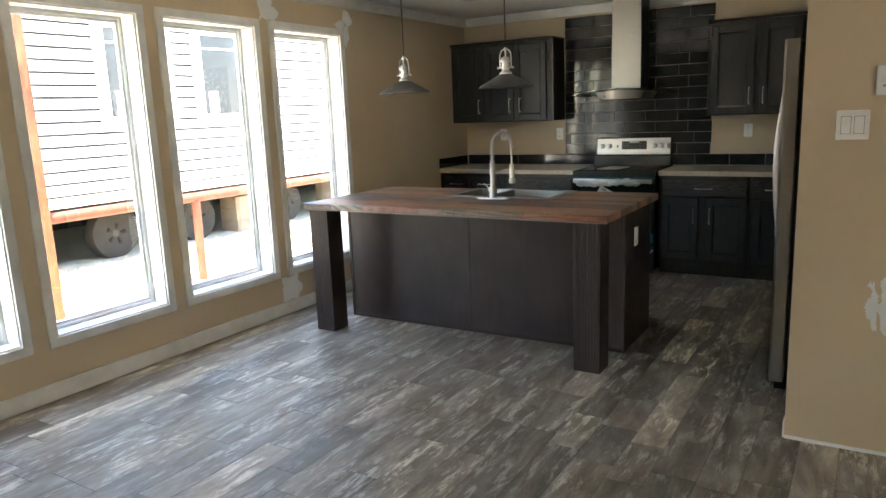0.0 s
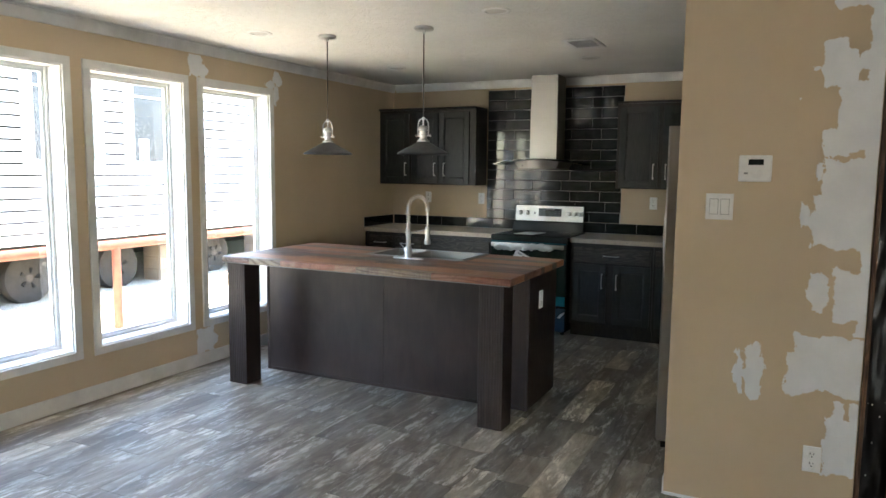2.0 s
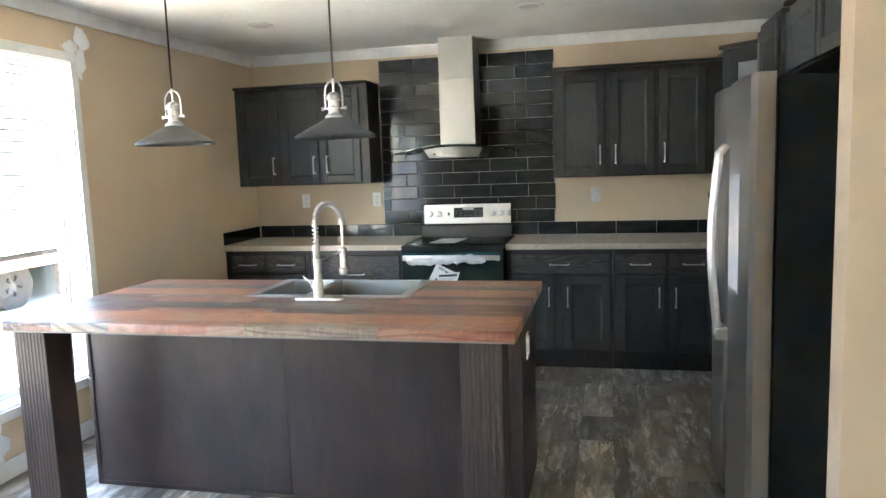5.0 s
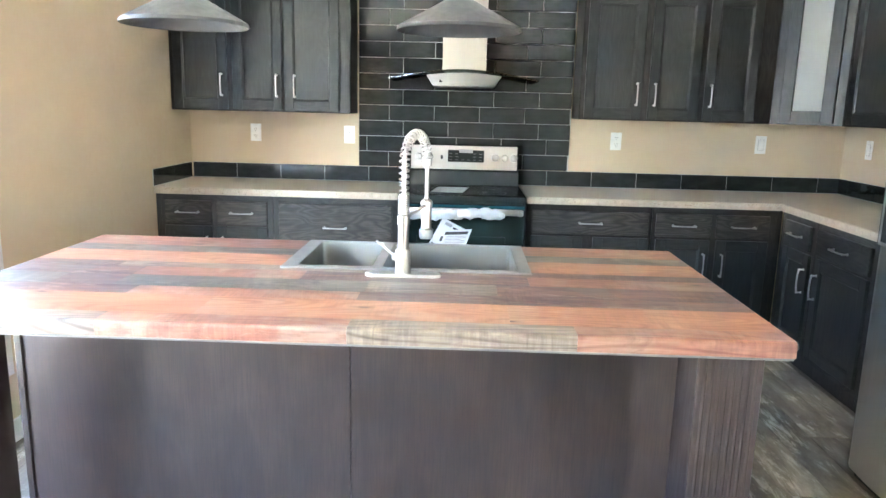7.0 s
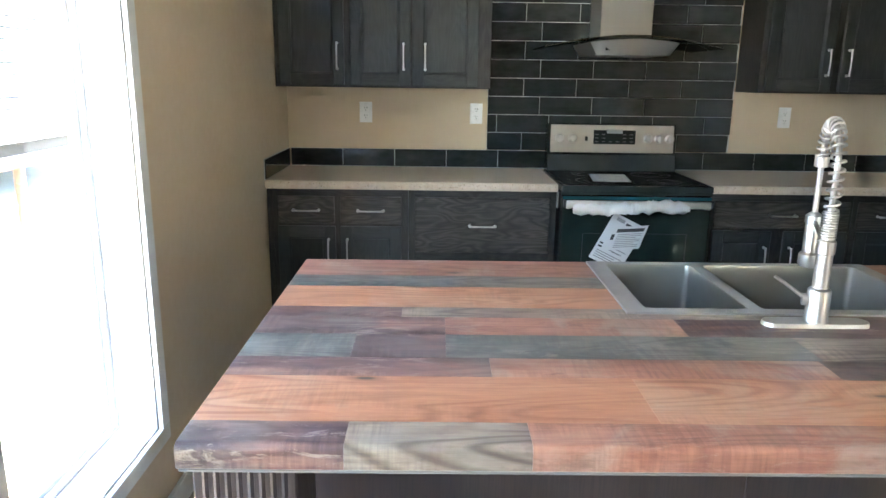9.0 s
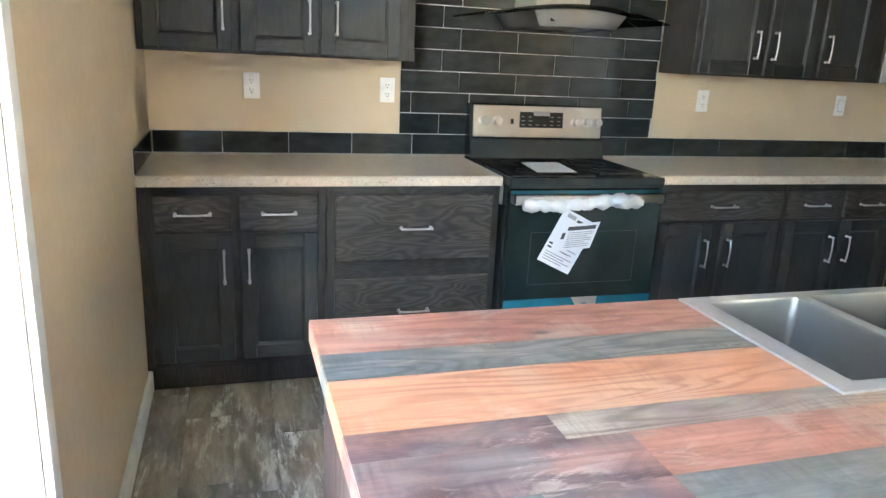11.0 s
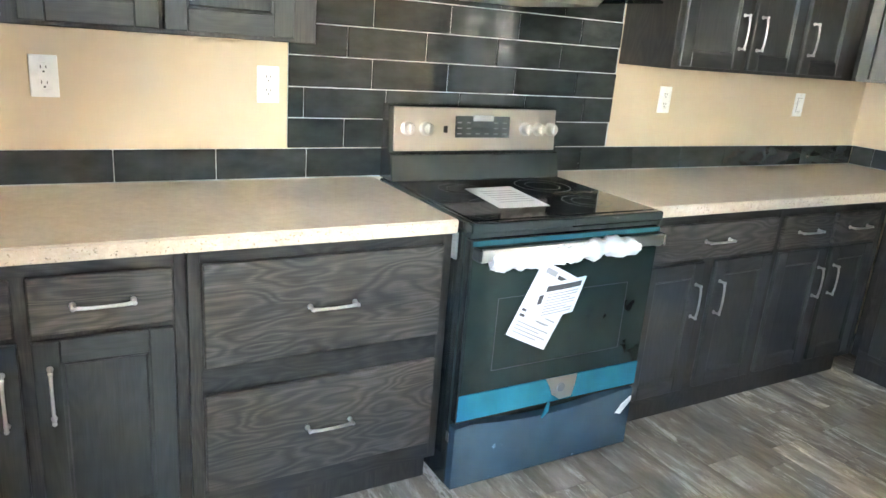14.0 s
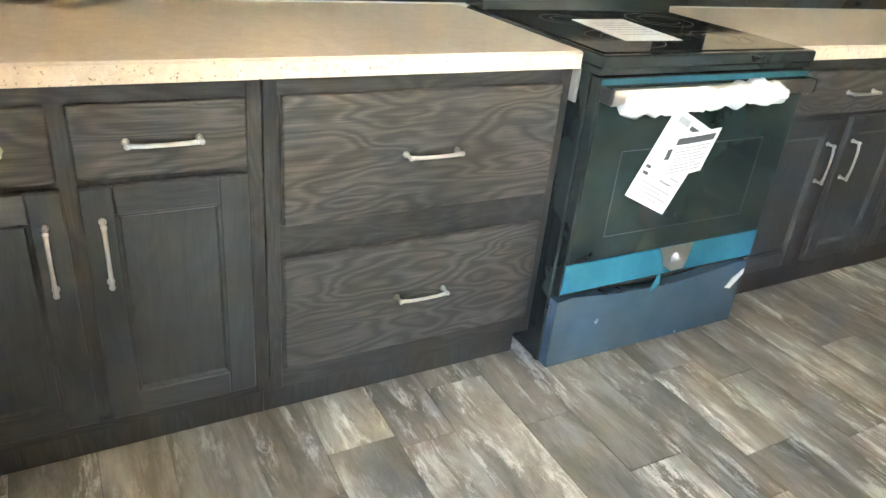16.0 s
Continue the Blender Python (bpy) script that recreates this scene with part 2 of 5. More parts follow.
PALE_INK = plain("faint_print", (0.30, 0.30, 0.31), 0.8)
PAPER = plain("white_paper", (0.64, 0.64, 0.65), 0.75, vary=0.03, bump=0.05)
EDGE_METAL = plain("dull_grey_strip", (0.20, 0.195, 0.18), 0.5)
FOAM = plain("white_foam_wrap", (0.56, 0.56, 0.56), 0.6, vary=0.06, scale=14, bump=0.5, fine=60)
FILM = plain("cyan_protective_film", (0.026, 0.225, 0.325), 0.16, 0.35, 0.2, 4)
TEAL_FILM = plain("teal_film", (0.02, 0.10, 0.13), 0.2, 0.3, 0.2, 4)
FILM_GREY = plain("slate_blue_film_on_steel", (0.085, 0.15, 0.205), 0.2, 0.55, 0.18, 3)
DARK_GLASS = plain("oven_door_glass", (0.018, 0.027, 0.0235), 0.07, 0, 0.2, bump=0.0)
RUST_PIPE = plain("red_oxide_pipe", (0.17, 0.045, 0.024), 0.6, 0, 0.3, 8, 0.4, 60)
RAW_WOOD = stained_wood("raw_pine", (0.36, 0.19, 0.08), (0.52, 0.31, 0.15), 2, 0.6)
POST_WOOD = stained_wood("weathered_orange_timber", (0.15, 0.06, 0.025), (0.24, 0.10, 0.045), 2, 0.7)
BROWN_WOOD = stained_wood("brown_stud", (0.09, 0.04, 0.02), (0.15, 0.075, 0.04), 2, 0.6)


def make_black_film():
    n = Nodes("black_plastic_sheet")
    v = n.node("ShaderNodeTexVoronoi", Vector=n.moved((1, 1, 0.7)), Scale=26.0)
    speck = n.ramp(v.outputs[0], [(0.06, (1, 1, 1)), (0.1, (0, 0, 0))])
    few = n.ramp(n.noise(9, detail=2), [(0.55, (0, 0, 0)), (0.6, (1, 1, 1))])
    col = n.mix(n.mix(1.0, speck, few, "MULTIPLY"), (0.006, 0.006, 0.007), (0.6, 0.6, 0.6))
    return n.done(col, 0.3, 0, n.noise(14, detail=5), 0.6, 0.004)


BLACK_FILM = make_black_film()
RUBBER = plain("tyre_rubber", (0.020, 0.016, 0.013), 0.85, 0, 0.3, 10, 0.5, 50)
RIM = plain("dusty_wheel_rim", (0.060, 0.046, 0.037), 0.7, 0.2, 0.3, 10)
STRAW = plain("dry_straw", (0.30, 0.24, 0.13), 0.9, 0, 0.3, 5)
BLOCK = plain("concrete_block", (0.22, 0.17, 0.12), 0.9, 0, 0.2, 8, 0.6, 60)
NEIGHBOUR_GLASS = plain("tinted_window_glass", (0.02, 0.024, 0.034), 0.25, 0, 0.2, bump=0.0)
# Near-black: stands in for shade in siding laps, under the house, in rim holes.
SHADE_BLACK = plain("shade_black", (0.010, 0.009, 0.008), 0.95)


def make_siding():
    n = Nodes("white_lap_siding")
    col = n.ramp(n.noise(2, detail=5), [(0.3, (0.60, 0.60, 0.605)), (0.7, (0.67, 0.67, 0.675))])
    return n.done(col, 0.6, 0, n.noise(1.0, n.moved((60, 3, 90)), 3), 0.2, 0.002)


SIDING = make_siding()


def make_ground():
    n = Nodes("pale_sandy_gravel")
    a = n.noise(1.1, detail=8, rough=0.65)
    g = n.noise(42, detail=6, rough=0.7)
    col = n.mix(0.5, n.ramp(a, [(0.3, (0.34, 0.29, 0.21)), (0.7, (0.55, 0.50, 0.41))]), n.ramp(g, [(0.3, (0.3, 0.26, 0.19)), (0.7, (0.6, 0.56, 0.48))]))
    tuft = n.ramp(n.noise(3.3, detail=9, rough=0.75), [(0.6, (0, 0, 0)), (0.68, (1, 1, 1))])
    col = n.mix(tuft, col, (0.16, 0.19, 0.07))
    return n.done(col, 0.95, 0, g, 0.8, 0.02)


GROUND = make_ground()


def make_glass(name, tint=(1, 1, 1), gloss=0.05):
    n = Nodes(name)
    t = n.t
    out = t.nodes["Material Output"]
    tr = n.node("ShaderNodeBsdfTransparent", Color=(*tint, 1))
    gl = n.node("ShaderNodeBsdfGlossy", Roughness=0.02)
    mx = t.nodes.new("ShaderNodeMixShader")
    mx.inputs[0].default_value = gloss
    n.put(mx.inputs[1], tr.outputs[0])
    n.put(mx.inputs[2], gl.outputs[0])
    n.put(out.inputs[0], mx.outputs[0])
    return n.m


PANE = make_glass("window_glass", (0.97, 0.985, 0.98))
HOOD_GLASS = make_glass("smoked_hood_glass", (0.42, 0.5, 0.48), 0.12)


def make_ribbed():
    n = Nodes("reeded_glass")
    w = n.node("ShaderNodeTexWave", Vector=n.moved((70, 70, 0.0)), Scale=1.0)
    return n.done((0.72, 0.75, 0.75), 0.25, 0, w.outputs[1], 0.8, 0.004, Transmission_Weight=0.35)


RIBBED = make_ribbed()


def make_counter(name, lift, dots, dark):
    n = Nodes(name)
    a = n.noise(34, detail=8, rough=0.74)
    b = n.noise(dots, detail=3)
    col = n.ramp(a, [(0.3, tuple(c * lift for c in (0.44, 0.35, 0.265))), (0.55, tuple(c * lift for c in (0.54, 0.455, 0.37))), (0.75, tuple(c * lift for c in (0.61, 0.535, 0.45)))])
    speck = n.ramp(b, [(0.31, (0.12, 0.09, 0.06)), (0.37, (1, 1, 1))])
    col = n.mix(dark, col, speck, "MULTIPLY")
    light = n.ramp(n.noise(150, detail=2), [(0.62, (0, 0, 0)), (0.72, (1, 1, 1))])
    col = n.mix(n.span(light, 0.0, 0.4), col, (0.70, 0.64, 0.53))
    return n.done(col, n.span(a, 0.33, 0.46, 0.3, 0.7), 0, b, 0.05, 0.0005)


COUNTER = make_counter("beige_stone_laminate", 1.0, 210, 0.25)
EDGE = make_counter("pale_stone_edge", 1.03, 130, 0.75)


def make_tile():
    n = Nodes("charcoal_glazed_tile")
    a = n.noise(9, n.moved((1, 1, 2.2), True), 5)
    r = n.random()
    col = n.ramp(a, [(0.3, (0.017, 0.0195, 0.0195)), (0.7, (0.033, 0.037, 0.0365))])
    hsv = n.node("ShaderNodeHueSaturation", Color=col, Value=n.span(r, 0.8, 1.25))
    wav = n.noise(7, n.moved((1, 1, 1), True), 2)
    return n.done(hsv.outputs[0], n.span(a, 0.05, 0.11, 0.3, 0.7), 0, wav, 0.15, 0.005)


TILE = make_tile()
GROUT = plain("pale_grout", (0.50, 0.51, 0.50), 0.9, 0, 0.15, 20)


def make_floor():
    n = Nodes("weathered_grey_plank")
    r = n.random()
    streak = n.noise(2.0, n.moved((4.4, 1.1, 1.0), True), 10, 0.66, 0.5)
    fine = n.noise(1.0, n.moved((240, 10, 1), True), 4, 0.6)
    scrape = n.noise(1.0, n.moved((22, 4.4, 1), True), 11, 0.78, 0.35)
    fleck = n.noise(1.0, n.moved((22, 10, 1), True), 9, 0.78, 0.6)
    base = n.ramp(streak, [(0.30, (0.105, 0.088, 0.068)), (0.45, (0.195, 0.170, 0.137)), (0.56, (0.29, 0.260, 0.217)), (0.68, (0.42, 0.388, 0.335))])
    chalk = n.ramp(scrape, [(0.50, (0, 0, 0)), (0.58, (1, 1, 1))])
    zone = n.span(n.noise(1.0, n.moved((5.5, 2.0, 1), True), 4, 0.6), 0.0, 0.95, 0.44, 0.56)
    mask = n.mix(1.0, chalk, zone, "MULTIPLY")
    col = n.mix(mask, base, (0.60, 0.575, 0.525))
    col = n.mix(0.38, col, n.ramp(fleck, [(0.34, (0.42, 0.38, 0.34)), (0.46, (1, 1, 1))]), "MULTIPLY")
    col = n.mix(0.26, col, n.ramp(fine, [(0.3, (0.5, 0.48, 0.46)), (0.62, (1, 1, 1))]), "MULTIPLY")
    tone = n.ramp(r, [(0.0, (0.78, 0.77, 0.76)), (0.35, (0.92, 0.91, 0.89)), (0.7, (1.12, 1.10, 1.06)), (0.88, (1.25, 1.22, 1.17)), (0.92, (1.6, 1.56, 1.48)), (1.0, (1.75, 1.7, 1.6))])
    col = n.mix(1.0, col, tone, "MULTIPLY")
    return n.done(col, n.span(streak, 0.36, 0.54, 0.3, 0.7), 0, fine, 0.22, 0.0008)


FLOOR = make_floor()


def rustic(name, stops, ring, alt, patch=0.6, knot=(0.05, 0.03, 0.025), pale=(0.50, 0.42, 0.33), lines=11.0, figure=0.6, smear=0.5, sawn=0.35, worn=0.25):
    """One board of the printed rustic top: looping growth rings, saw marks, smears, knots."""
    n = Nodes(name)

    def math_of(op, a, b):
        m = n.t.nodes.new("ShaderNodeMath")
        m.operation = op
        n.put(m.inputs[0], a)
        n.put(m.inputs[1], b)
        return m.outputs[0]

    tone = n.noise(1.0, n.moved((2.4, 10, 10), True), 7, 0.62, 0.4)
    col = n.ramp(tone, stops)
    spot = n.noise(1.0, n.moved((3.4, 3.0, 3.0), True), 6, 0.62, 0.9)
    part_of = n.span(n.noise(1.0, n.moved((5.0, 9.0, 9.0), True), 4), 0.35, patch, 0.4, 0.6)
    col = n.mix(n.mix(1.0, n.ramp(spot, [(0.50, (0, 0, 0)), (0.57, (1, 1, 1))]), part_of, "MULTIPLY"), col, alt)
    loops = n.noise(1.0, n.moved((1.3, 8.0, 8.0), True), 1.6, 0.4, 0.3)
    saw_tooth = math_of("FRACT", math_of("MULTIPLY", loops, lines), 0.0)
    dark = n.ramp(saw_tooth, [(0.0, ring), (0.10, ring), (0.30, (1, 1, 1)), (0.72, (1.04, 1.04, 1.02)), (1.0, ring)])
    calm = n.span(n.noise(1.0, n.moved((1.7, 5, 5), True), 2), figure * 0.35, figure, 0.38, 0.58)
    col = n.mix(calm, col, n.mix(1.0, col, dark, "MULTIPLY"))
    fibre = n.noise(1.0, n.moved((9, 210, 210), True), 4, 0.62)
    col = n.mix(0.4, col, n.ramp(fibre, [(0.3, (0.55, 0.50, 0.47)), (0.62, (1.06, 1.05, 1.04))]), "MULTIPLY")
    smudge = n.noise(1.0, n.moved((4.2, 11, 11), True), 8, 0.7, 1.2)
    col = n.mix(smear, col, n.ramp(smudge, [(0.36, (0.30, 0.27, 0.27)), (0.47, (1, 1, 1)), (0.60, (1, 1, 1)), (0.72, (1.3, 1.3, 1.26))]), "MULTIPLY")
    saw = n.noise(1.0, n.moved((120, 9, 9), True), 3, 0.6, 0.3)
    zone = n.span(n.noise(1.0, n.moved((3.2, 7, 7), True), 3), 0.0, sawn, 0.46, 0.60)
    col = n.mix(zone, col, n.mix(1.0, col, n.ramp(saw, [(0.36, (0.42, 0.38, 0.36)), (0.60, (1.3, 1.28, 1.22))]), "MULTIPLY"))
    scrape = n.noise(1.0, n.moved((11, 34, 34), True), 9, 0.78, 0.6)
    thin = n.span(n.noise(1.0, n.moved((3.6, 9, 9), True), 3), 0.0, worn, 0.5, 0.64)
    col = n.mix(n.mix(1.0, n.ramp(scrape, [(0.53, (0, 0, 0)), (0.60, (1, 1, 1))]), thin, "MULTIPLY"), col, pale)
    v = n.node("ShaderNodeTexVoronoi", Vector=n.moved((2.4, 7.0, 1), True), Scale=1.0)
    col = n.mix(n.ramp(v.outputs[0], [(0.030, (1, 1, 1)), (0.05, (0.4, 0.4, 0.4)), (0.10, (0, 0, 0))]), col, knot)
    return n.done(col, n.span(tone, 0.32, 0.40, 0.3, 0.7))


RUSTIC = {
    "orange": rustic("rustic_orange", [(0.28, (0.33, 0.140, 0.074)), (0.5, (0.43, 0.200, 0.108)), (0.72, (0.50, 0.275, 0.160))], (0.56, 0.40, 0.35), (0.46, 0.295, 0.185), 0.55, lines=16.0, figure=0.6, smear=0.16, sawn=0.2, worn=0.15),
    "red": rustic("rustic_red_brown", [(0.28, (0.215, 0.092, 0.064)), (0.5, (0.34, 0.155, 0.103)), (0.72, (0.43, 0.245, 0.165))], (0.55, 0.42, 0.38), (0.37, 0.265, 0.195), 0.8, smear=0.4, sawn=0.28),
    "slate": rustic("rustic_slate", [(0.28, (0.070, 0.074, 0.066)), (0.5, (0.118, 0.124, 0.109)), (0.72, (0.22, 0.214, 0.178))], (0.42, 0.39, 0.37), (0.235, 0.225, 0.180), 0.7, lines=17.0, figure=0.65, smear=0.25, sawn=0.25),
    "plum": rustic("rustic_plum_brown", [(0.28, (0.080, 0.052, 0.050)), (0.46, (0.138, 0.083, 0.077)), (0.60, (0.26, 0.145, 0.110)), (0.75, (0.34, 0.245, 0.185))], (0.5, 0.42, 0.40), (0.175, 0.150, 0.128), 0.85, smear=0.5, sawn=0.45, worn=0.5),
    "tan": rustic("rustic_grey_tan", [(0.28, (0.16, 0.132, 0.110)), (0.5, (0.26, 0.215, 0.168)), (0.72, (0.42, 0.355, 0.27))], (0.40, 0.34, 0.30), (0.20, 0.135, 0.115), 0.8, lines=15.0, figure=0.8, smear=0.45, sawn=0.4),
}

# ---- large structure ----
WX, BY, EX, CZ = -3.675, 7.138, 0.67, 2.44       # window wall, back wall, east kitchen wall, ceiling
SY = -3.2                                         # wall behind the walker
FX = 4.9                                          # far wall of the joined half
PY = 3.589                                        # partition beside the refrigerator
WINDOWS = [(1.39, 2.255), (2.347, 3.183), (3.269, 4.134), (4.224, 5.084)]
TRIM, WZ0, WZ1 = 0.053, 0.295, 2.190


def window_wall():
    bm = bmesh.new()
    o = [(a + TRIM, b - TRIM) for a, b in WINDOWS]
    x0, x1 = WX - 0.18, WX
    box(bm, x0, x1, SY, BY, 0, WZ0 + TRIM)
    box(bm, x0, x1, SY, BY, WZ1 - TRIM, CZ)
    ends = [SY] + [v for ab in o for v in ab] + [BY]
    for a, b in zip(ends[::2], ends[1::2]):
        box(bm, x0, x1, a, b, WZ0 + TRIM, WZ1 - TRIM)
    return solid("wall_west", bm, BEIGE, "tan painted wall with four tall windows and white filler patches", "wall")


wall_west = window_wall()
wall_north = solid("wall_north", one_box(WX - 0.18, FX + 0.12, BY, BY + 0.12, 0, CZ), BEIGE, "tan painted kitchen wall behind the range", "wall")
wall_east = solid("wall_east", one_box(EX, EX + 0.11, PY + 0.1105, BY, 0, CZ), BEIGE, "tan painted kitchen wall above the corner counter", "wall")
wall_partition = solid("wall_partition", one_box(-0.12, 0.657, PY - 0.0, PY + 0.11, 0, CZ), BEIGE, "tan painted partition with white filler patches beside refrigerator", "wall")
DX0, DX1, DZ = 3.88, 4.72, 2.05
sw = one_box(WX - 0.18, DX0, SY - 0.12, SY, 0, CZ)
box(sw, DX1, FX + 0.12, SY - 0.12, SY, 0, CZ)
box(sw, DX0, DX1, SY - 0.12, SY, DZ, CZ)
wall_south = solid("wall_south", sw, BEIGE, "plain tan painted end wall", "wall")
glazed = thing("door_1", (4.3, SY, 0), "white-framed full glass door in the end wall", "door", kind="structure")
df = bmesh.new()
for q in ((DX0, DX0 + 0.03, 0, DZ), (DX1 - 0.03, DX1, 0, DZ), (DX0 + 0.03, DX1 - 0.03, DZ - 0.04, DZ), (DX0 + 0.03, DX1 - 0.03, 0, 0.06)):
    box(df, q[0], q[1], SY - 0.11, SY - 0.04, q[2], q[3], 0.002)
part("frame", df, WHITE, glazed)
door_pane = part("pane", one_box(DX0 + 0.03, DX1 - 0.03, SY - 0.082, SY - 0.078, 0.06, DZ - 0.04), PANE, glazed)
door_pane.visible_shadow = False
wall_far = solid("wall_far", one_box(FX, FX + 0.12, SY, BY, 0, CZ), BEIGE, "plain tan painted far wall", "wall")
ceiling = solid("ceiling", one_box(WX - 0.18, FX + 0.12, SY - 0.12, BY + 0.12, CZ, CZ + 0.25), CEILING, "white stippled ceiling with recessed lamps", "ceiling")
floor = solid("floor", one_box(WX - 0.18, FX + 0.12, SY - 0.12, BY + 0.12, -0.2, -0.003), MATT_BLACK, "weathered grey-brown wood-look plank floor", "floor")


def crown(name, f, u0, u1, label):
    bm = bmesh.new()
    prof = [(0.0, -0.080), (0.010, -0.080), (0.014, -0.070), (0.030, -0.016), (0.036, -0.012), (0.036, 0.0), (0.0, 0.0)]
    a = [bm.verts.new(f.at(u0, n, CZ + v)) for n, v in prof]
    b = [bm.verts.new(f.at(u1, n, CZ + v)) for n, v in prof]
    bm.faces.new(a)
    bm.faces.new(b)
    for i in range(len(a)):
        j = (i + 1) % len(a)
        bm.faces.new((a[i], a[j], b[j], b[i]))
    return solid(name, bm, WHITE, label, "trim")


W_FACE = Face((WX, 0, 0), (0, 1, 0), (1, 0, 0))
N_FACE = Face((0, BY, 0), (1, 0, 0), (0, -1, 0))
E_FACE = Face((EX, 0, 0), (0, 1, 0), (-1, 0, 0))
P_FACE = Face((0, PY, 0), (1, 0, 0), (0, -1, 0))
crown("trim_west", W_FACE, SY, BY, "white crown moulding along the window wall")
crown("trim_north_a", N_FACE, WX + 0.036, -1.976, "white crown moulding above the cabinets")
crown("trim_north_b", N_FACE, -1.704, EX - 0.036, "white crown moulding above the cabinets")
crown("trim_east", E_FACE, PY + 0.11, BY - 0.036, "white crown moulding on the kitchen wall")
bb = bmesh.new()
fbox(bb, W_FACE, SY, 6.61, 0, 0.014, 0.0, 0.098, 0.003)
solid("baseboard", bb, WHITE, "white baseboard along the window wall", "baseboard")


def make_window(i, a, b):
    w = thing("window_%d" % i, (WX, (a + b) / 2, WZ0), "tall white-trimmed fixed window looking onto bright yard", "window", "tall windows", "structure")
    for nm, u0, u1, v0, v1 in (("casing", a, a + TRIM, WZ0 + TRIM, WZ1 - TRIM), ("casing", b - TRIM, b, WZ0 + TRIM, WZ1 - TRIM),
                               ("casing", a, b, WZ1 - TRIM, WZ1), ("window_sill", a, b, WZ0, WZ0 + TRIM)):
        part(nm, one_fbox(W_FACE, u0, u1, 0.0, 0.016, v0, v1, 0.002), WHITE, w)
    u0, u1, v0, v1 = a + TRIM, b - TRIM, WZ0 + TRIM, WZ1 - TRIM
    j = bmesh.new()
    for q in ((u0, u0 + 0.008, v0, v1), (u1 - 0.008, u1, v0, v1), (u0 + 0.008, u1 - 0.008, v0, v0 + 0.008), (u0 + 0.008, u1 - 0.008, v1 - 0.008, v1)):
        fbox(j, W_FACE, q[0], q[1], -0.172, -0.0005, q[2], q[3])
    part("jamb", j, WHITE, w)
    fr = bmesh.new()
    for d, lo, hi in ((0.008, -0.165, -0.118), (0.024, -0.155, -0.130)):
        e = 0.020
        for q in ((u0 + d, u0 + d + e, v0 + d, v1 - d), (u1 - d - e, u1 - d, v0 + d, v1 - d), (u0 + d + e, u1 - d - e, v0 + d, v0 + d + e), (u0 + d + e, u1 - d - e, v1 - d - e, v1 - d)):
            fbox(fr, W_FACE, q[0], q[1], lo, hi, q[2], q[3], 0.002)
    part("window_frame", fr, VINYL, w)
    pane = part("pane", one_fbox(W_FACE, u0 + 0.04, u1 - 0.04, -0.145, -0.141, v0 + 0.04, v1 - 0.04), PANE, w)
    pane.visible_shadow = False


for i, (a, b) in enumerate(WINDOWS):
    make_window(i + 1, a, b)

# ---- counters and cabinets ----
B_FACE = Face((0, 6.545, 0), (1, 0, 0), (0, -1, 0))       # back run of base units
R_FACE = Face((0.06, 0, 0), (0, 1, 0), (-1, 0, 0))        # corner run of base units
U_FACE = Face((0, 6.843, 0), (1, 0, 0), (0, -1, 0))       # back run of wall units
V_FACE = Face((0.345, 0, 0), (0, 1, 0), (-1, 0, 0))       # corner run of wall units
D0, D1 = Vector((0.048, 6.828, 0)), Vector((0.335, 6.541, 0))
D_FACE = Face(D0, D1 - D0, (-1, -1, 0))                   # diagonal wall unit


def grain(f, level):
    if not level:
        return CAB_V
    return CAB_X if abs(f.u.x) > 0.5 else CAB_Y


def pull(f, u, v, n, upright, parent, length=0.128):
    """A bow-shaped cabinet pull with round feet."""
    bm = bmesh.new()
    h = length / 2

    def at(s, out):
        return f.at(u, n + out, v + s) if upright else f.at(u + s, n + out, v)

    pts = [at(-h, 0.0), at(-h, 0.020), at(-h + 0.005, 0.026), at(-h * 0.6, 0.030), at(0, 0.0315), at(h * 0.6, 0.030), at(h - 0.005, 0.026), at(h, 0.020), at(h, 0.0)]
    tube(bm, pts, [0.0048, 0.0046, 0.0050, 0.0044, 0.0040, 0.0044, 0.0050, 0.0046, 0.0048], 8)
    for s in (-h, h):
        lathe(bm, [(0.0075, 0.0), (0.0075, 0.003), (0.0055, 0.006)], at(s, 0), 12, f.n)
        lathe(bm, [(0.001, 0.021), (0.0052, 0.0230), (0.0062, 0.027), (0.0052, 0.0305), (0.001, 0.0325)], at(s, 0), 10, f.n)
    part("handle", bm, NICKEL, parent, "satin nickel pull", True)


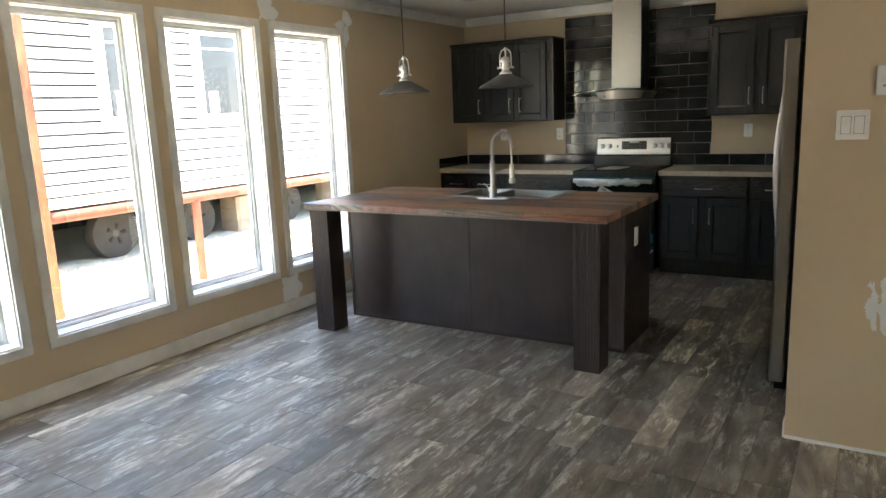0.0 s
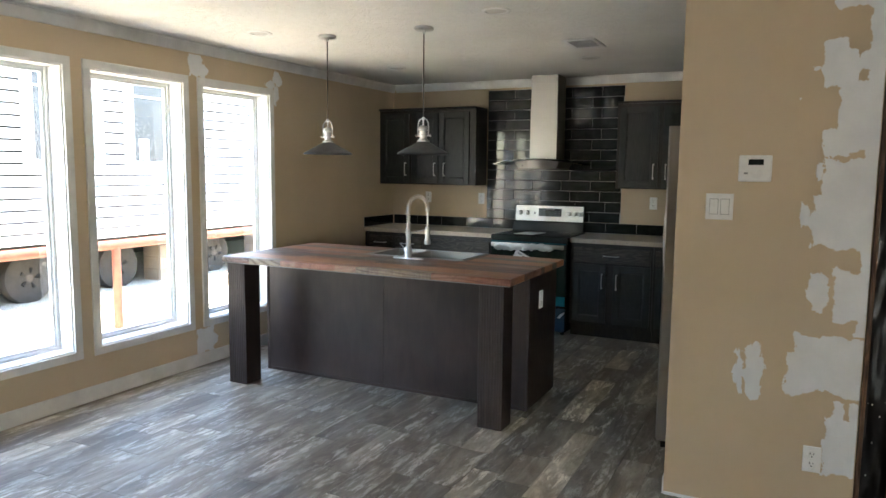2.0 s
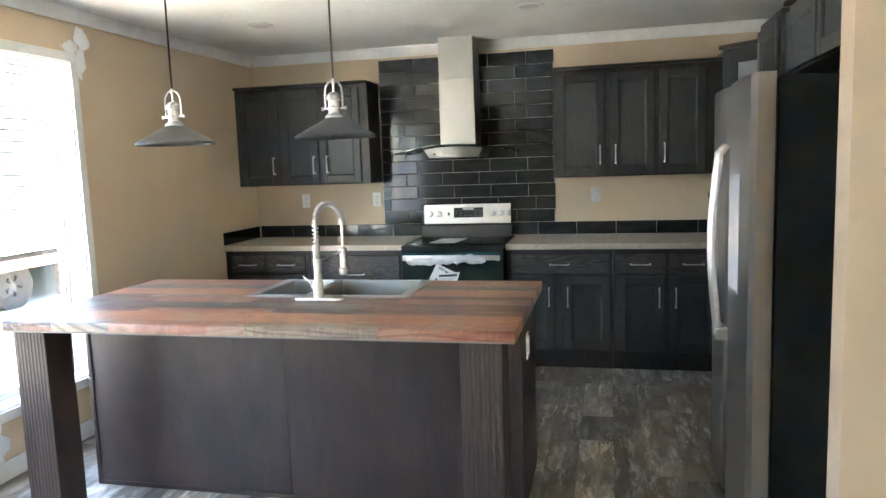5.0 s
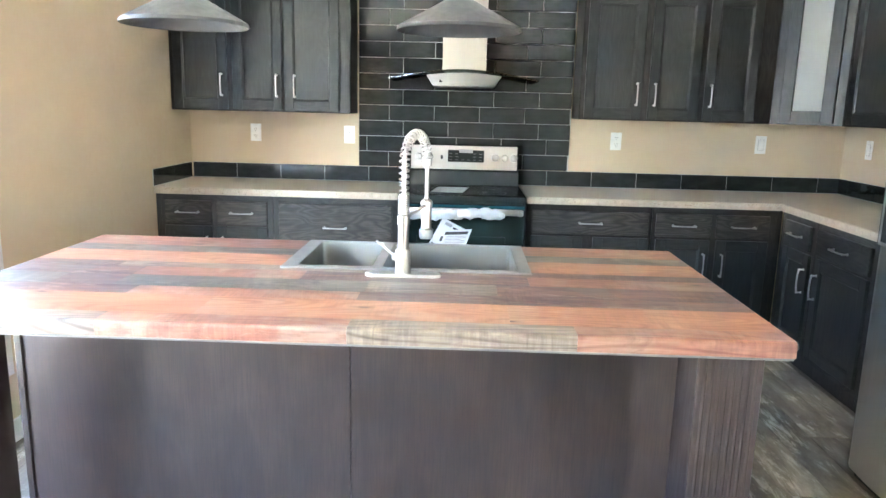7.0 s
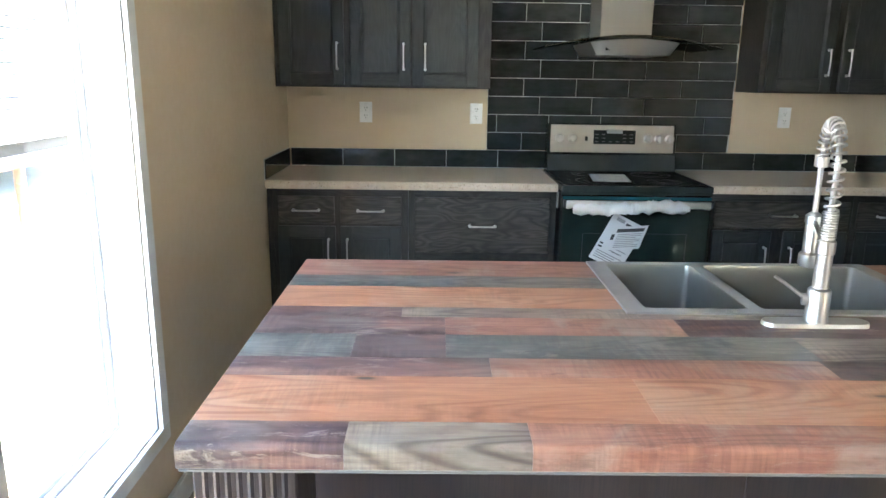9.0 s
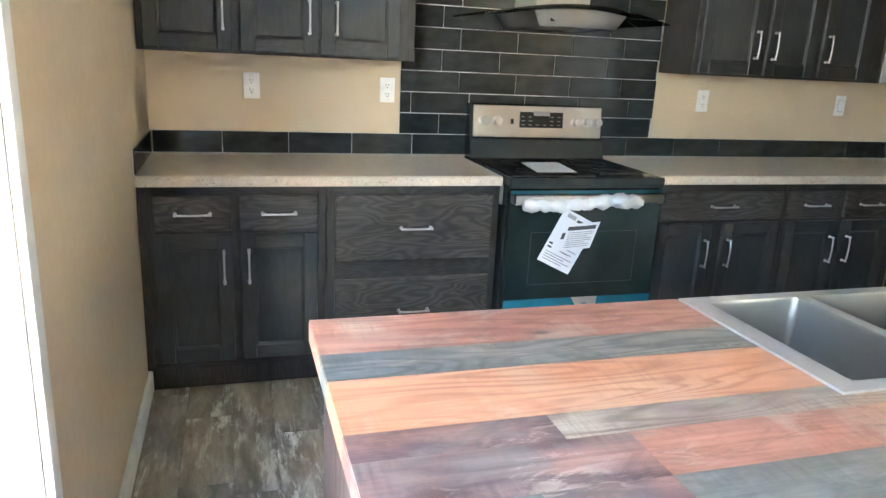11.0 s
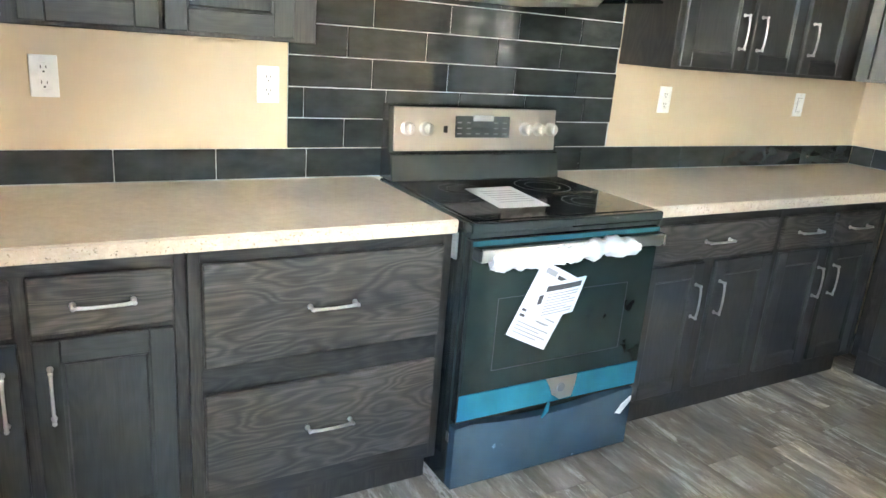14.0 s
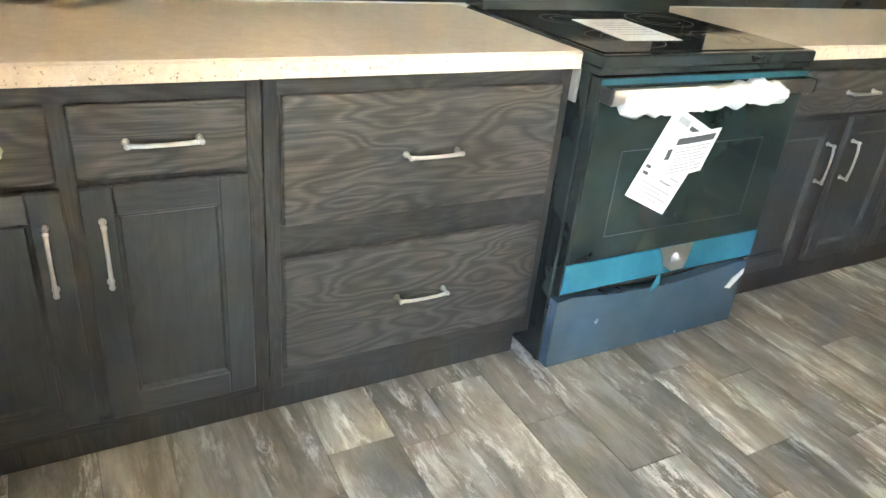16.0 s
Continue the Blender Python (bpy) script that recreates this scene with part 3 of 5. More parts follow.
def door(f, u0, u1, v0, v1, parent, side=None, hv=None, name="door", rail=0.058, n0=0.0, inset=0.034):
    """A framed door with a sunk panel; side is where its pull stands."""
    t, r = 0.019, rail
    bm = bmesh.new()
    def ring(d, n):
        return [(u0 + r + d, v0 + r + d, n), (u1 - r - d, v0 + r + d, n), (u1 - r - d, v1 - r - d, n), (u0 + r + d, v1 - r - d, n)]

    rings = [ring(-0.001, n0 + 0.001), ring(-0.001, n0 + 0.0165), ring(0.005, n0 + 0.0145), ring(0.009, n0 + 0.0085)]
    vs = [[bm.verts.new(f.at(u, n, v)) for u, v, n in g] for g in rings]
    bm.faces.new(vs[0])
    bm.faces.new(vs[-1])
    for p, q in zip(vs, vs[1:]):
        for k in range(4):
            bm.faces.new((p[k], p[(k + 1) % 4], q[(k + 1) % 4], q[k]))
    d = part(name, bm, CAB_V, parent)
    for a, b in ((u0, u0 + r), (u1 - r, u1)):
        part("stile", one_fbox(f, a, b, n0, n0 + t, v0, v1, 0.003), CAB_V, d)
    for a, b in ((v0, v0 + r), (v1 - r, v1)):
        part("rail", one_fbox(f, u0 + r, u1 - r, n0, n0 + t - 0.0005, a, b, 0.002), CAB_RX if abs(f.u.x) > 0.5 else CAB_RY, d)
    if side:
        u = u0 + inset if side == "lo" else u1 - inset
        pull(f, u, hv, n0 + t, True, d)
    return d


def drawer(f, u0, u1, v0, v1, parent, name="drawer"):
    d = part(name, one_fbox(f, u0, u1, 0.0, 0.019, v0, v1, 0.005, 2), grain(f, True), parent)
    pull(f, (u0 + u1) / 2, (v0 + v1) / 2, 0.019, False, d)


def base_unit(f, u0, u1, depth, label, drawers, doors, hv=0.535):
    c = thing("base_cabinet", f.at((u0 + u1) / 2, -depth / 2, 0), label, "cabinet", "kitchen base cabinets")
    part("body", one_fbox(f, u0, u1, -depth, -0.019, 0.115, 0.873), CAB_V, c)
    for a, b in ((u0 + 0.0005, u0 + 0.03), (u1 - 0.03, u1 - 0.0005)):
        part("stile", one_fbox(f, a, b, -0.019, 0, 0.115, 0.873, 0.001), CAB_F, c)
    cuts = sorted({d[2] for d in drawers} | {d[3] for d in drawers} | {0.115, 0.15 if doors else 0.180, 0.873})
    rails = [(cuts[0], cuts[1])] + [(a, b) for a, b in zip(cuts[1:], cuts[2:]) if not any(d[2] == a and d[3] == b for d in drawers)]
    part("infill", one_fbox(f, u0 + 0.03, u1 - 0.03, -0.018, -0.002, 0.116, 0.872), CAB_F, c)
    for a, b in rails:
        if not doors or a > 0.6 or b < 0.2:
            part("rail", one_fbox(f, u0 + 0.03, u1 - 0.03, -0.0015, -0.0003, a + 0.0005, b - 0.0005), CAB_FX if abs(f.u.x) > 0.5 else CAB_Y, c)
    part("toe_kick", one_fbox(f, u0, u1, -depth, -0.065, 0.0, 0.115), CAB_F, c, "dark recessed toe kick")
    for d in drawers:
        drawer(f, *d, c)
    for d in doors:
        door(f, *d[:4], c, d[4], hv)
    return c


base_unit(B_FACE, WX + 0.002, -2.962, 0.59, "charcoal-stained oak base cabinet with two drawers over doors",
          [(-3.615, -3.333, 0.698, 0.836), (-3.303, -2.996, 0.698, 0.836)],
          [(-3.620, -3.330, 0.15, 0.683, "hi"), (-3.303, -2.996, 0.15, 0.683, "lo")], 0.552)
base_unit(B_FACE, -2.960, -2.212, 0.59, "charcoal-stained oak base cabinet with two deep drawers",
          [(-2.926, -2.246, 0.553, 0.836), (-2.926, -2.246, 0.180, 0.474)], [])
base_unit(B_FACE, -1.446, -0.701, 0.59, "charcoal-stained oak base cabinet with wide drawer over doors",
          [(-1.412, -0.722, 0.698, 0.836)], [(-1.412, -1.108, 0.15, 0.683, "hi"), (-1.045, -0.718, 0.15, 0.683, "lo")])
base_unit(B_FACE, -0.699, 0.059, 0.59, "charcoal-stained oak corner cabinet with drawers over doors",
          [(-0.680, -0.354, 0.698, 0.836), (-0.325, -0.015, 0.698, 0.836)],
          [(-0.675, -0.358, 0.15, 0.683, "hi"), (-0.318, -0.015, 0.15, 0.683, "lo")])
base_unit(R_FACE, 6.118, 6.54, 0.605, "charcoal-stained oak narrow base cabinet in the corner",
          [(6.158, 6.460, 0.698, 0.836)], [(6.145, 6.455, 0.15, 0.683, "lo")])
base_unit(R_FACE, 5.525, 6.116, 0.605, "charcoal-stained oak base cabinet with wide drawer and door",
          [(5.583, 6.086, 0.698, 0.836)], [(5.583, 6.070, 0.15, 0.683, "hi")])

shim = bmesh.new()
box(shim, -2.2115, -2.2045, 6.522, 6.56, 0.79, 0.8725, 0.001)
solid("filler_strip", shim, EDGE_METAL, "short grey filler strip between cabinet and range", "filler strip", "object")


def slab(name, outline, label, bands):
    bm = bmesh.new()
    lo = [bm.verts.new((x, y, 0.874)) for x, y in outline]
    hi = [bm.verts.new((x, y, 0.914)) for x, y in outline]
    bm.faces.new(lo)
    bm.faces.new(hi)
    for i in range(len(lo)):
        j = (i + 1) % len(lo)
        bm.faces.new((lo[i], lo[j], hi[j], hi[i]))
    bmesh.ops.bevel(bm, geom=[e for e in bm.edges], offset=0.004, segments=2, affect="EDGES")
    c = thing(name, (outline[0][0], outline[0][1], 0.874), label, "countertop")
    part("slab", bm, COUNTER, c)
    for f, u0, u1 in bands:
        part("edge_band", one_fbox(f, u0, u1, 0.0, 0.003, 0.8745, 0.9095, 0.001), EDGE, c, "pale speckled front edge")


slab("countertop", [(WX + 0.001, 6.516), (-2.211, 6.516), (-2.211, BY - 0.001), (WX + 0.001, BY - 0.001)], "beige speckled stone-look laminate countertop beside the range",
     [(Face((0, 6.5162, 0), (1, 0, 0), (0, -1, 0)), WX + 0.006, -2.216)])
slab("countertop", [(-1.447, 6.516), (0.034, 6.516), (0.034, 5.527), (EX - 0.001, 5.527), (EX - 0.001, BY - 0.001), (-1.447, BY - 0.001)],
     "beige speckled stone-look L-shaped laminate countertop",
     [(Face((0, 6.5162, 0), (1, 0, 0), (0, -1, 0)), -1.442, 0.030), (Face((0.0342, 0, 0), (0, 1, 0), (-1, 0, 0)), 5.532, 6.512)])


def wall_unit(f, u0, u1, z0, z1, depth, label, doors, hv=1.525, lip=True):
    c = thing("wall_cabinet", f.at((u0 + u1) / 2, -depth / 2, z0), label, "cabinet", "kitchen wall cabinets")
    part("body", one_fbox(f, u0, u1, -depth, 0, z0, z1, 0.002), CAB_F, c)
    if lip:
        part("cornice", one_fbox(f, u0, u1, -depth, 0.028, z1, z1 + 0.022, 0.004), CAB_RX if abs(f.u.x) > 0.5 else CAB_RY, c)
    for d in doors:
        door(f, d[0], d[1], z0 + 0.012, z1 - 0.03, c, d[2], hv, inset=d[3] if len(d) > 3 else 0.034)
    return c


wall_unit(U_FACE, WX + 0.003, -2.542, 1.366, 2.138, 0.290, "charcoal-stained oak three-door wall cabinet by the window wall",
          [(-3.645, -3.309, "hi"), (-3.276, -2.964, "hi"), (-2.952, -2.611, "lo", 0.066)])
wall_unit(U_FACE, -1.124, 0.046, 1.366, 2.138, 0.290, "charcoal-stained oak three-door wall cabinet beside the hood",
          [(-1.096, -0.750, "hi"), (-0.709, -0.405, "lo"), (-0.372, -0.06, "lo")])
wall_unit(V_FACE, 5.50, 6.538, 1.366, 2.138, 0.32, "charcoal-stained oak two-door wall cabinet over the corner counter",
          [(5.53, 5.960, "hi"), (5.995, 6.505, "lo")], 1.525)
wall_unit(Face((0.06, 0, 0), (0, 1, 0), (-1, 0, 0)), 4.08, 5.06, 1.84, 2.138, 0.60, "charcoal-stained oak short cabinet above the refrigerator",
          [(4.10, 4.56, None), (4.58, 5.04, None)])


def diagonal_unit():
    c = thing("corner_cabinet", ((D0 + D1) / 2).to_tuple()[:2] + (1.366,), "greyed charcoal corner wall cabinet with reeded glass door", "cabinet", "kitchen wall cabinets")
    z0, z1 = 1.366, 2.205
    L = (D1 - D0).length
    g = Face((0, 0, 0), (1, 0, 0), (0, 1, 0))
    out = [(0.049, 6.829), (0.336, 6.542), (EX - 0.002, 6.542), (EX - 0.002, BY - 0.002), (0.049, BY - 0.002)]
    bm = bmesh.new()
    lo = [bm.verts.new((x, y, z0)) for x, y in out]
    hi = [bm.verts.new((x, y, z1)) for x, y in out]
    bm.faces.new(lo)
    bm.faces.new(hi)
    for i in range(5):
        j = (i + 1) % 5
        bm.faces.new((lo[i], lo[j], hi[j], hi[i]))
    part("body", bm, CAB_V, c)
    part("cornice", one_fbox(D_FACE, -0.02, L + 0.02, -0.06, 0.03, z1, z1 + 0.03, 0.004), CAB_X, c)
    st = bmesh.new()
    for a, b in ((0.0, 0.048), (L - 0.048, L)):
        fbox(st, D_FACE, a, b, 0.0, 0.008, z0, z1, 0.001)
    part("face_frame", st, CAB_V, c)
    bm = bmesh.new()
    a, b, v0, v1, r = 0.05, L - 0.05, z0 + 0.012, z1 - 0.03, 0.07
    fbox(bm, D_FACE, a, a + r, 0.001, 0.022, v0, v1, 0.003)
    fbox(bm, D_FACE, b - r, b, 0.001, 0.022, v0, v1, 0.003)
    fbox(bm, D_FACE, a + r, b - r, 0.001, 0.022, v0, v0 + r, 0.002)
    fbox(bm, D_FACE, a + r, b - r, 0.001, 0.022, v1 - r, v1, 0.002)
    d = part("door", bm, CAB_V, c)
    gl = bmesh.new()
    n = 26 * 4
    w = (b - a - 2 * r) / n
    front = [[gl.verts.new(D_FACE.at(a + r + k * w, 0.008 + (0.0022 if k % 4 in (1, 2) else 0.0), v)) for k in range(n + 1)] for v in (v0 + r, v1 - r)]
    rear = [[gl.verts.new(D_FACE.at(a + r + k * (b - a - 2 * r), 0.0045, v)) for k in (0, 1)] for v in (v0 + r, v1 - r)]
    for k in range(n):
        gl.faces.new((front[0][k], front[0][k + 1], front[1][k + 1], front[1][k]))
    gl.faces.new((rear[0][0], rear[0][1], rear[1][1], rear[1][0]))
    part("glass_panel", gl, RIBBED, d, "pale reeded glass")


diagonal_unit()

tall = thing("tall_cabinet", (0.37, 5.29, 0), "charcoal-stained oak tall cabinet beside the refrigerator", "cabinet")
part("body", one_box(0.03, EX - 0.002, 5.065, 5.523, 0.10, 2.138, 0.002), CAB_V, tall)
part("toe_kick", one_box(0.10, EX - 0.002, 5.065, 5.523, 0.0, 0.10), CAB_Y, tall)
door(Face((0.03, 0, 0), (0, 1, 0), (-1, 0, 0)), 5.09, 5.50, 0.13, 2.10, tall)

# ---- island ----
IX0, IX1, IY0, IY1, IZ = -3.190, -1.05, 3.935, 4.985, 0.912
SINK_STEEL = plain("satin_sink_steel", (0.37, 0.358, 0.328), 0.41, 1.0, 0.06, 3.0)
SINK_RIM = plain("satin_sink_rim", (0.40, 0.388, 0.37), 0.42, 0.55, 0.05, 3, 0.02)
SINK = (-2.392, -1.602, 4.525, 4.975)
island = thing("kitchen_island", (-2.12, 4.6, 0), "espresso-brown kitchen island with fluted posts", "kitchen island")
part("body", one_box(-3.155, -1.098, 4.392, 4.93, 0.0, 0.68), ESPRESSO, island)
for a, b in ((-3.155, -2.38), (-1.61, -1.098)):
    part("apron", one_box(a, b, 4.916, 4.93, 0.6805, 0.868), ESPRESSO, island)
for a, b in ((-3.160, -2.1475), (-2.1455, -1.093)):
    part("back_panel", one_box(a, b, 4.380, 4.3915, 0.006, 0.868, 0.0015), ESPRESSO, island)
part("end_panel", one_box(-1.0975, -1.085, 4.378, 4.935, 0.004, 0.868, 0.0015), ESPRESSO, island)
part("end_panel", one_box(-3.168, -3.1555, 4.378, 4.935, 0.004, 0.868, 0.0015), ESPRESSO, island)
part("corner_trim", one_box(-1.094, -1.082, 4.372, 4.3795, 0.0, 0.868, 0.001), ESPRESSO, island)
part("corner_trim", one_box(-3.170, -3.150, 4.372, 4.3795, 0.0, 0.868, 0.001), ESPRESSO, island)
part("base_trim", one_box(-3.150, -1.095, 4.373, 4.3795, 0.0, 0.022, 0.001), ESPRESSO, island)
for x0 in (-3.182, -1.256):
    bm = bmesh.new()
    w, y0 = 0.156, 3.972
    box(bm, x0, x0 + w, y0 + 0.003, y0 + w, 0.0, 0.868, 0.003)
    post = part("post", bm, ESPRESSO, island, "fluted dark brown post")
    for k in range(8):
        u = x0 + 0.0185 + k * 0.017
        bm = bmesh.new()
        tube(bm, [(u, y0 + 0.0070, 0.004), (u, y0 + 0.0070, 0.866)], 0.0062, 8)
        part("flute", bm, ESPRESSO, post, smooth=True)
fx = Face((-1.085, 0, 0), (0, 1, 0), (1, 0, 0))


def outlet(f, u, v, name="electrical_outlet", label="white duplex outlet on plain cover plate", double=False, toggle=False, parent_kind="outlet"):
    w = 0.115 if double else 0.072
    t = thing(name, f.at(u, 0, v), label, parent_kind, "wall plates")
    part("cover_plate", one_fbox(f, u - w / 2, u + w / 2, 0.0, 0.006, v - 0.058, v + 0.058, 0.003, 2), PLASTIC, t)
    if toggle or double:
        for s in ((-0.023, 0.023) if double else (0.0,)):
            part("rocker_gap", one_fbox(f, u + s - 0.0185, u + s + 0.0185, 0.0055, 0.0066, v - 0.035, v + 0.035), PALE_INK, t)
            part("rocker", one_fbox(f, u + s - 0.0165, u + s + 0.0165, 0.006, 0.009, v - 0.033, v + 0.033, 0.002), PLASTIC, t)
    else:
        for s in (-0.021, 0.021):
            r = part("receptacle", one_fbox(f, u - 0.017, u + 0.017, 0.006, 0.0085, v + s - 0.0165, v + s + 0.0165, 0.004, 2), PLASTIC, t)
            sl = bmesh.new()
            for a, b, c, d in ((-0.008, -0.0055, 0.0, 0.009), (0.0055, 0.008, 0.0, 0.008), (-0.0025, 0.0025, -0.0105, -0.006)):
                fbox(sl, f, u + a, u + b, 0.0085, 0.0089, v + s + c, v + s + d)
            part("slot", sl, MATT_BLACK, r)
    sc = bmesh.new()
    lathe(sc, [(0.003, 0.006), (0.003, 0.0072), (0.001, 0.0075)], f.at(u, 0, v + (0.048 if (double or toggle) else 0.0)), 8, f.n)
    part("screw", sc, PLASTIC, t)
    return t


outlet(fx, 4.60, 0.69)
outlet(N_FACE, -3.228, 1.225)
outlet(N_FACE, -2.597, 1.225)
outlet(N_FACE, -0.822, 1.225)
outlet(N_FACE, 0.127, 1.225, "light_switch", "white rocker switch on the backsplash wall", toggle=True, parent_kind="switch")
outlet(E_FACE, 6.835, 1.222, "light_switch", "white rocker switch near the kitchen corner", toggle=True, parent_kind="switch")
outlet(E_FACE, 5.816, 1.210)
outlet(P_FACE, 0.062, 1.376, "light_switch", "white double rocker switch on the partition", double=True, parent_kind="switch")
outlet(P_FACE, 0.492, 0.293)

th = thing("thermostat", P_FACE.at(0.199, 0, 1.545), "white wall thermostat with small dark display", "thermostat")
part("body", one_fbox(P_FACE, 0.133, 0.265, 0.0, 0.024, 1.488, 1.602, 0.006, 2), PLASTIC, th)
part("display", one_fbox(P_FACE, 0.172, 0.232, 0.024, 0.0252, 1.560, 1.584), SCREEN, th, "small dark display")
for u in (0.155, 0.178, 0.218):
    part("button", one_fbox(P_FACE, u, u + 0.017, 0.024, 0.0262, 1.520, 1.528, 0.001), PALE_INK if u == 0.155 else PLASTIC, th)

# island top: a core with the printed boards on it, open where the sink sits
top = thing("island_countertop", (-2.12, 4.46, IZ), "rustic mixed-colour plank-look island countertop", "countertop")
s = SINK
bm = bmesh.new()
for q in ((IX0, IX1, IY0, s[2] + 0.012), (IX0, s[0] + 0.012, s[2] + 0.012, IY1), (s[1] - 0.012, IX1, s[2] + 0.012, IY1), (s[0] + 0.012, s[1] - 0.012, s[3] - 0.012, IY1)):
    box(bm, q[0] + 0.003, q[1] - 0.003, q[2] + (0.010 if q[2] == IY0 else 0.003), q[3] - 0.003, IZ - 0.042, IZ - 0.004)
part("core", bm, RUSTIC["tan"], top)
ROWS_Y = [4.985, 4.822, 4.722, 4.560, 4.492, 4.385, 4.262, 4.176, 4.008, IY0]
BOARDS = [
    [("red", IX0, s[0]), ("orange", s[1], IX1)],
    [("slate", IX0, s[0]), ("slate", s[1], IX1)],
    [("orange", IX0, s[0]), ("orange", s[1], IX1)],
    [("plum", IX0, -2.895), ("tan", -2.895, -2.05), ("plum", -2.05, IX1)],
    [("plum", IX0, -2.80), ("red", -2.80, -2.30), ("plum", -2.30, -1.62), ("red", -1.62, IX1)],
    [("slate", IX0, -2.98), ("plum", -2.98, -2.80), ("slate", -2.80, -2.09), ("tan", -2.09, -1.72), ("plum", -1.72, IX1)],
    [("plum", IX0, -2.72), ("red", -2.72, -2.10), ("plum", -2.10, IX1)],
    [("orange", IX0, -2.475), ("orange", -2.475, -1.70), ("orange", -1.70, IX1)],
    [("plum", IX0, -2.95), ("tan", -2.95, -2.68), ("red", -2.68, -2.085), ("tan", -2.085, -1.55), ("red", -1.55, IX1)],
]


def nosing(bm, a, b, y0, y1, r=0.011):
    """The front board: its top rolls over a rounded nose and down the edge."""
    arc = [(y0 + r - r * math.sin(radians(t)), IZ - r + r * math.cos(radians(t))) for t in range(0, 91, 15)]
    prof = [(y1, IZ)] + arc + [(y0, IZ - 0.038), (y0 + 0.002, IZ - 0.040), (y0 + 0.009, IZ - 0.040), (y0 + 0.009, IZ - 0.0045), (y1, IZ - 0.0045)]
    p = [bm.verts.new((a, y, z)) for y, z in prof]
    q = [bm.verts.new((b, y, z)) for y, z in prof]
    bm.faces.new(p)
    bm.faces.new(q)
    for i in range(len(p)):
        j = (i + 1) % len(p)
        bm.faces.new((p[i], p[j], q[j], q[i]))


for k, row in enumerate(BOARDS):
    y1, y0 = ROWS_Y[k], ROWS_Y[k + 1]
    for colour, x0, x1 in row:
        a, b = x0 + (0 if x0 == IX0 else 0.0002), x1 - (0 if x1 == IX1 else 0.0002)
        front = k == len(BOARDS) - 1
        bm = bmesh.new()
        lap = [(a, b, y0 + 0.0002, y1 - 0.0002)]
        if s[2] < y1 - 0.001 and y0 < s[2] and not (b <= s[0] or a >= s[1]):
            m0, m1 = max(a, s[0] + 0.012), min(b, s[1] - 0.012)
            lap = [(m0, m1, y0 + 0.0002, s[2] + 0.012)]
            if a < m0:
                lap.append((a, m0, y0 + 0.0002, y1 - 0.0002))
            if b > m1:
                lap.append((m1, b, y0 + 0.0002, y1 - 0.0002))
        if front:
            nosing(bm, a, b, y0, y1 - 0.0002)
        else:
            for q in lap:
                box(bm, *q, IZ - 0.004, IZ)
        ye = y0 + (0.011 if front else 0)
        if x0 == IX0:
            box(bm, IX0 - 0.001, IX0 + 0.0028, ye, y1, IZ - 0.042, IZ - 0.0035, 0.001)
        if x1 == IX1:
            box(bm, IX1 - 0.0028, IX1 + 0.001, ye, y1, IZ - 0.042, IZ - 0.0035, 0.001)
        part("board", bm, RUSTIC[colour], top)
part("edge_strip", one_box(IX0 + 0.003, IX1 - 0.003, IY0 + 0.002, IY0 + 0.0095, IZ - 0.0455, IZ - 0.0405, 0.001), EDGE_METAL, top, "thin grey strip under the front edge")
part("back_edge", one_box(IX0, IX1, IY1 - 0.003, IY1 + 0.001, IZ - 0.042, IZ - 0.001, 0.001), RUSTIC["tan"], top)


# sink
def bowl(bm, x0, x1, y0, y1, z, depth, r=0.014):
    """An open bowl with rounded corners and a soft bottom edge."""
    def ring(inset, h):
        pts = []
        a0, a1, b0, b1 = x0 + inset, x1 - inset, y0 + inset, y1 - inset
        for cx, cy, start in ((a1 - r, b1 - r, 0), (a0 + r, b1 - r, 90), (a0 + r, b0 + r, 180), (a1 - r, b0 + r, 270)):
            for k in range(4):
                a = radians(start + 30 * k)
                pts.append(bm.verts.new((cx + r * math.cos(a), cy + r * math.sin(a), h)))
        return pts
    rings = [ring(-0.002, z + 0.0009), ring(0.0004, z + 0.0008), ring(0.0014, z - 0.001), ring(0.0018, z - 0.006), ring(0.003, z - depth + 0.03), ring(0.0035, z - depth + 0.018), ring(0.009, z - depth + 0.005), ring(0.022, z - depth), ring(0.03, z - depth)]
    for p, q in zip(rings, rings[1:]):
        for k in range(len(p)):
            bm.faces.new((p[k], p[(k + 1) % len(p)], q[(k + 1) % len(q)], q[k]))
    bm.faces.new(rings[-1])
    return rings[0]


SZ = IZ + 0.005
sink = thing("kitchen_sink", (-2.0, 4.75, SZ), "stainless steel double-bowl drop-in sink in the island", "sink")
bowls = [(-2.343, -2.106, 4.556, 4.945), (-2.074, -1.643, 4.556, 4.945)]
for q in bowls:
    bm = bmesh.new()
    bowl(bm, *q, SZ - 0.0006, 0.22)
    b = part("bowl", bm, SINK_STEEL, sink, smooth=True)
    bm = bmesh.new()
    lathe(bm, [(0.045, 0.0), (0.045, 0.003), (0.034, 0.003), (0.03, -0.0), (0.012, 0.0015)], ((q[0] + q[1]) / 2, 4.78, SZ - 0.219), 20)
    part("drain", bm, CHROME, b, smooth=True)
bm = bmesh.new()
for q in ((s[0], s[1], s[2], 4.556), (s[0], s[1], 4.945, s[3]), (s[0], bowls[0][0], 4.556, 4.945), (bowls[0][1], bowls[1][0], 4.556, 4.945), (bowls[1][1], s[1], 4.556, 4.945)):
    box(bm, *q, IZ + 0.0003, SZ)
part("rim", bm, SINK_RIM, sink)

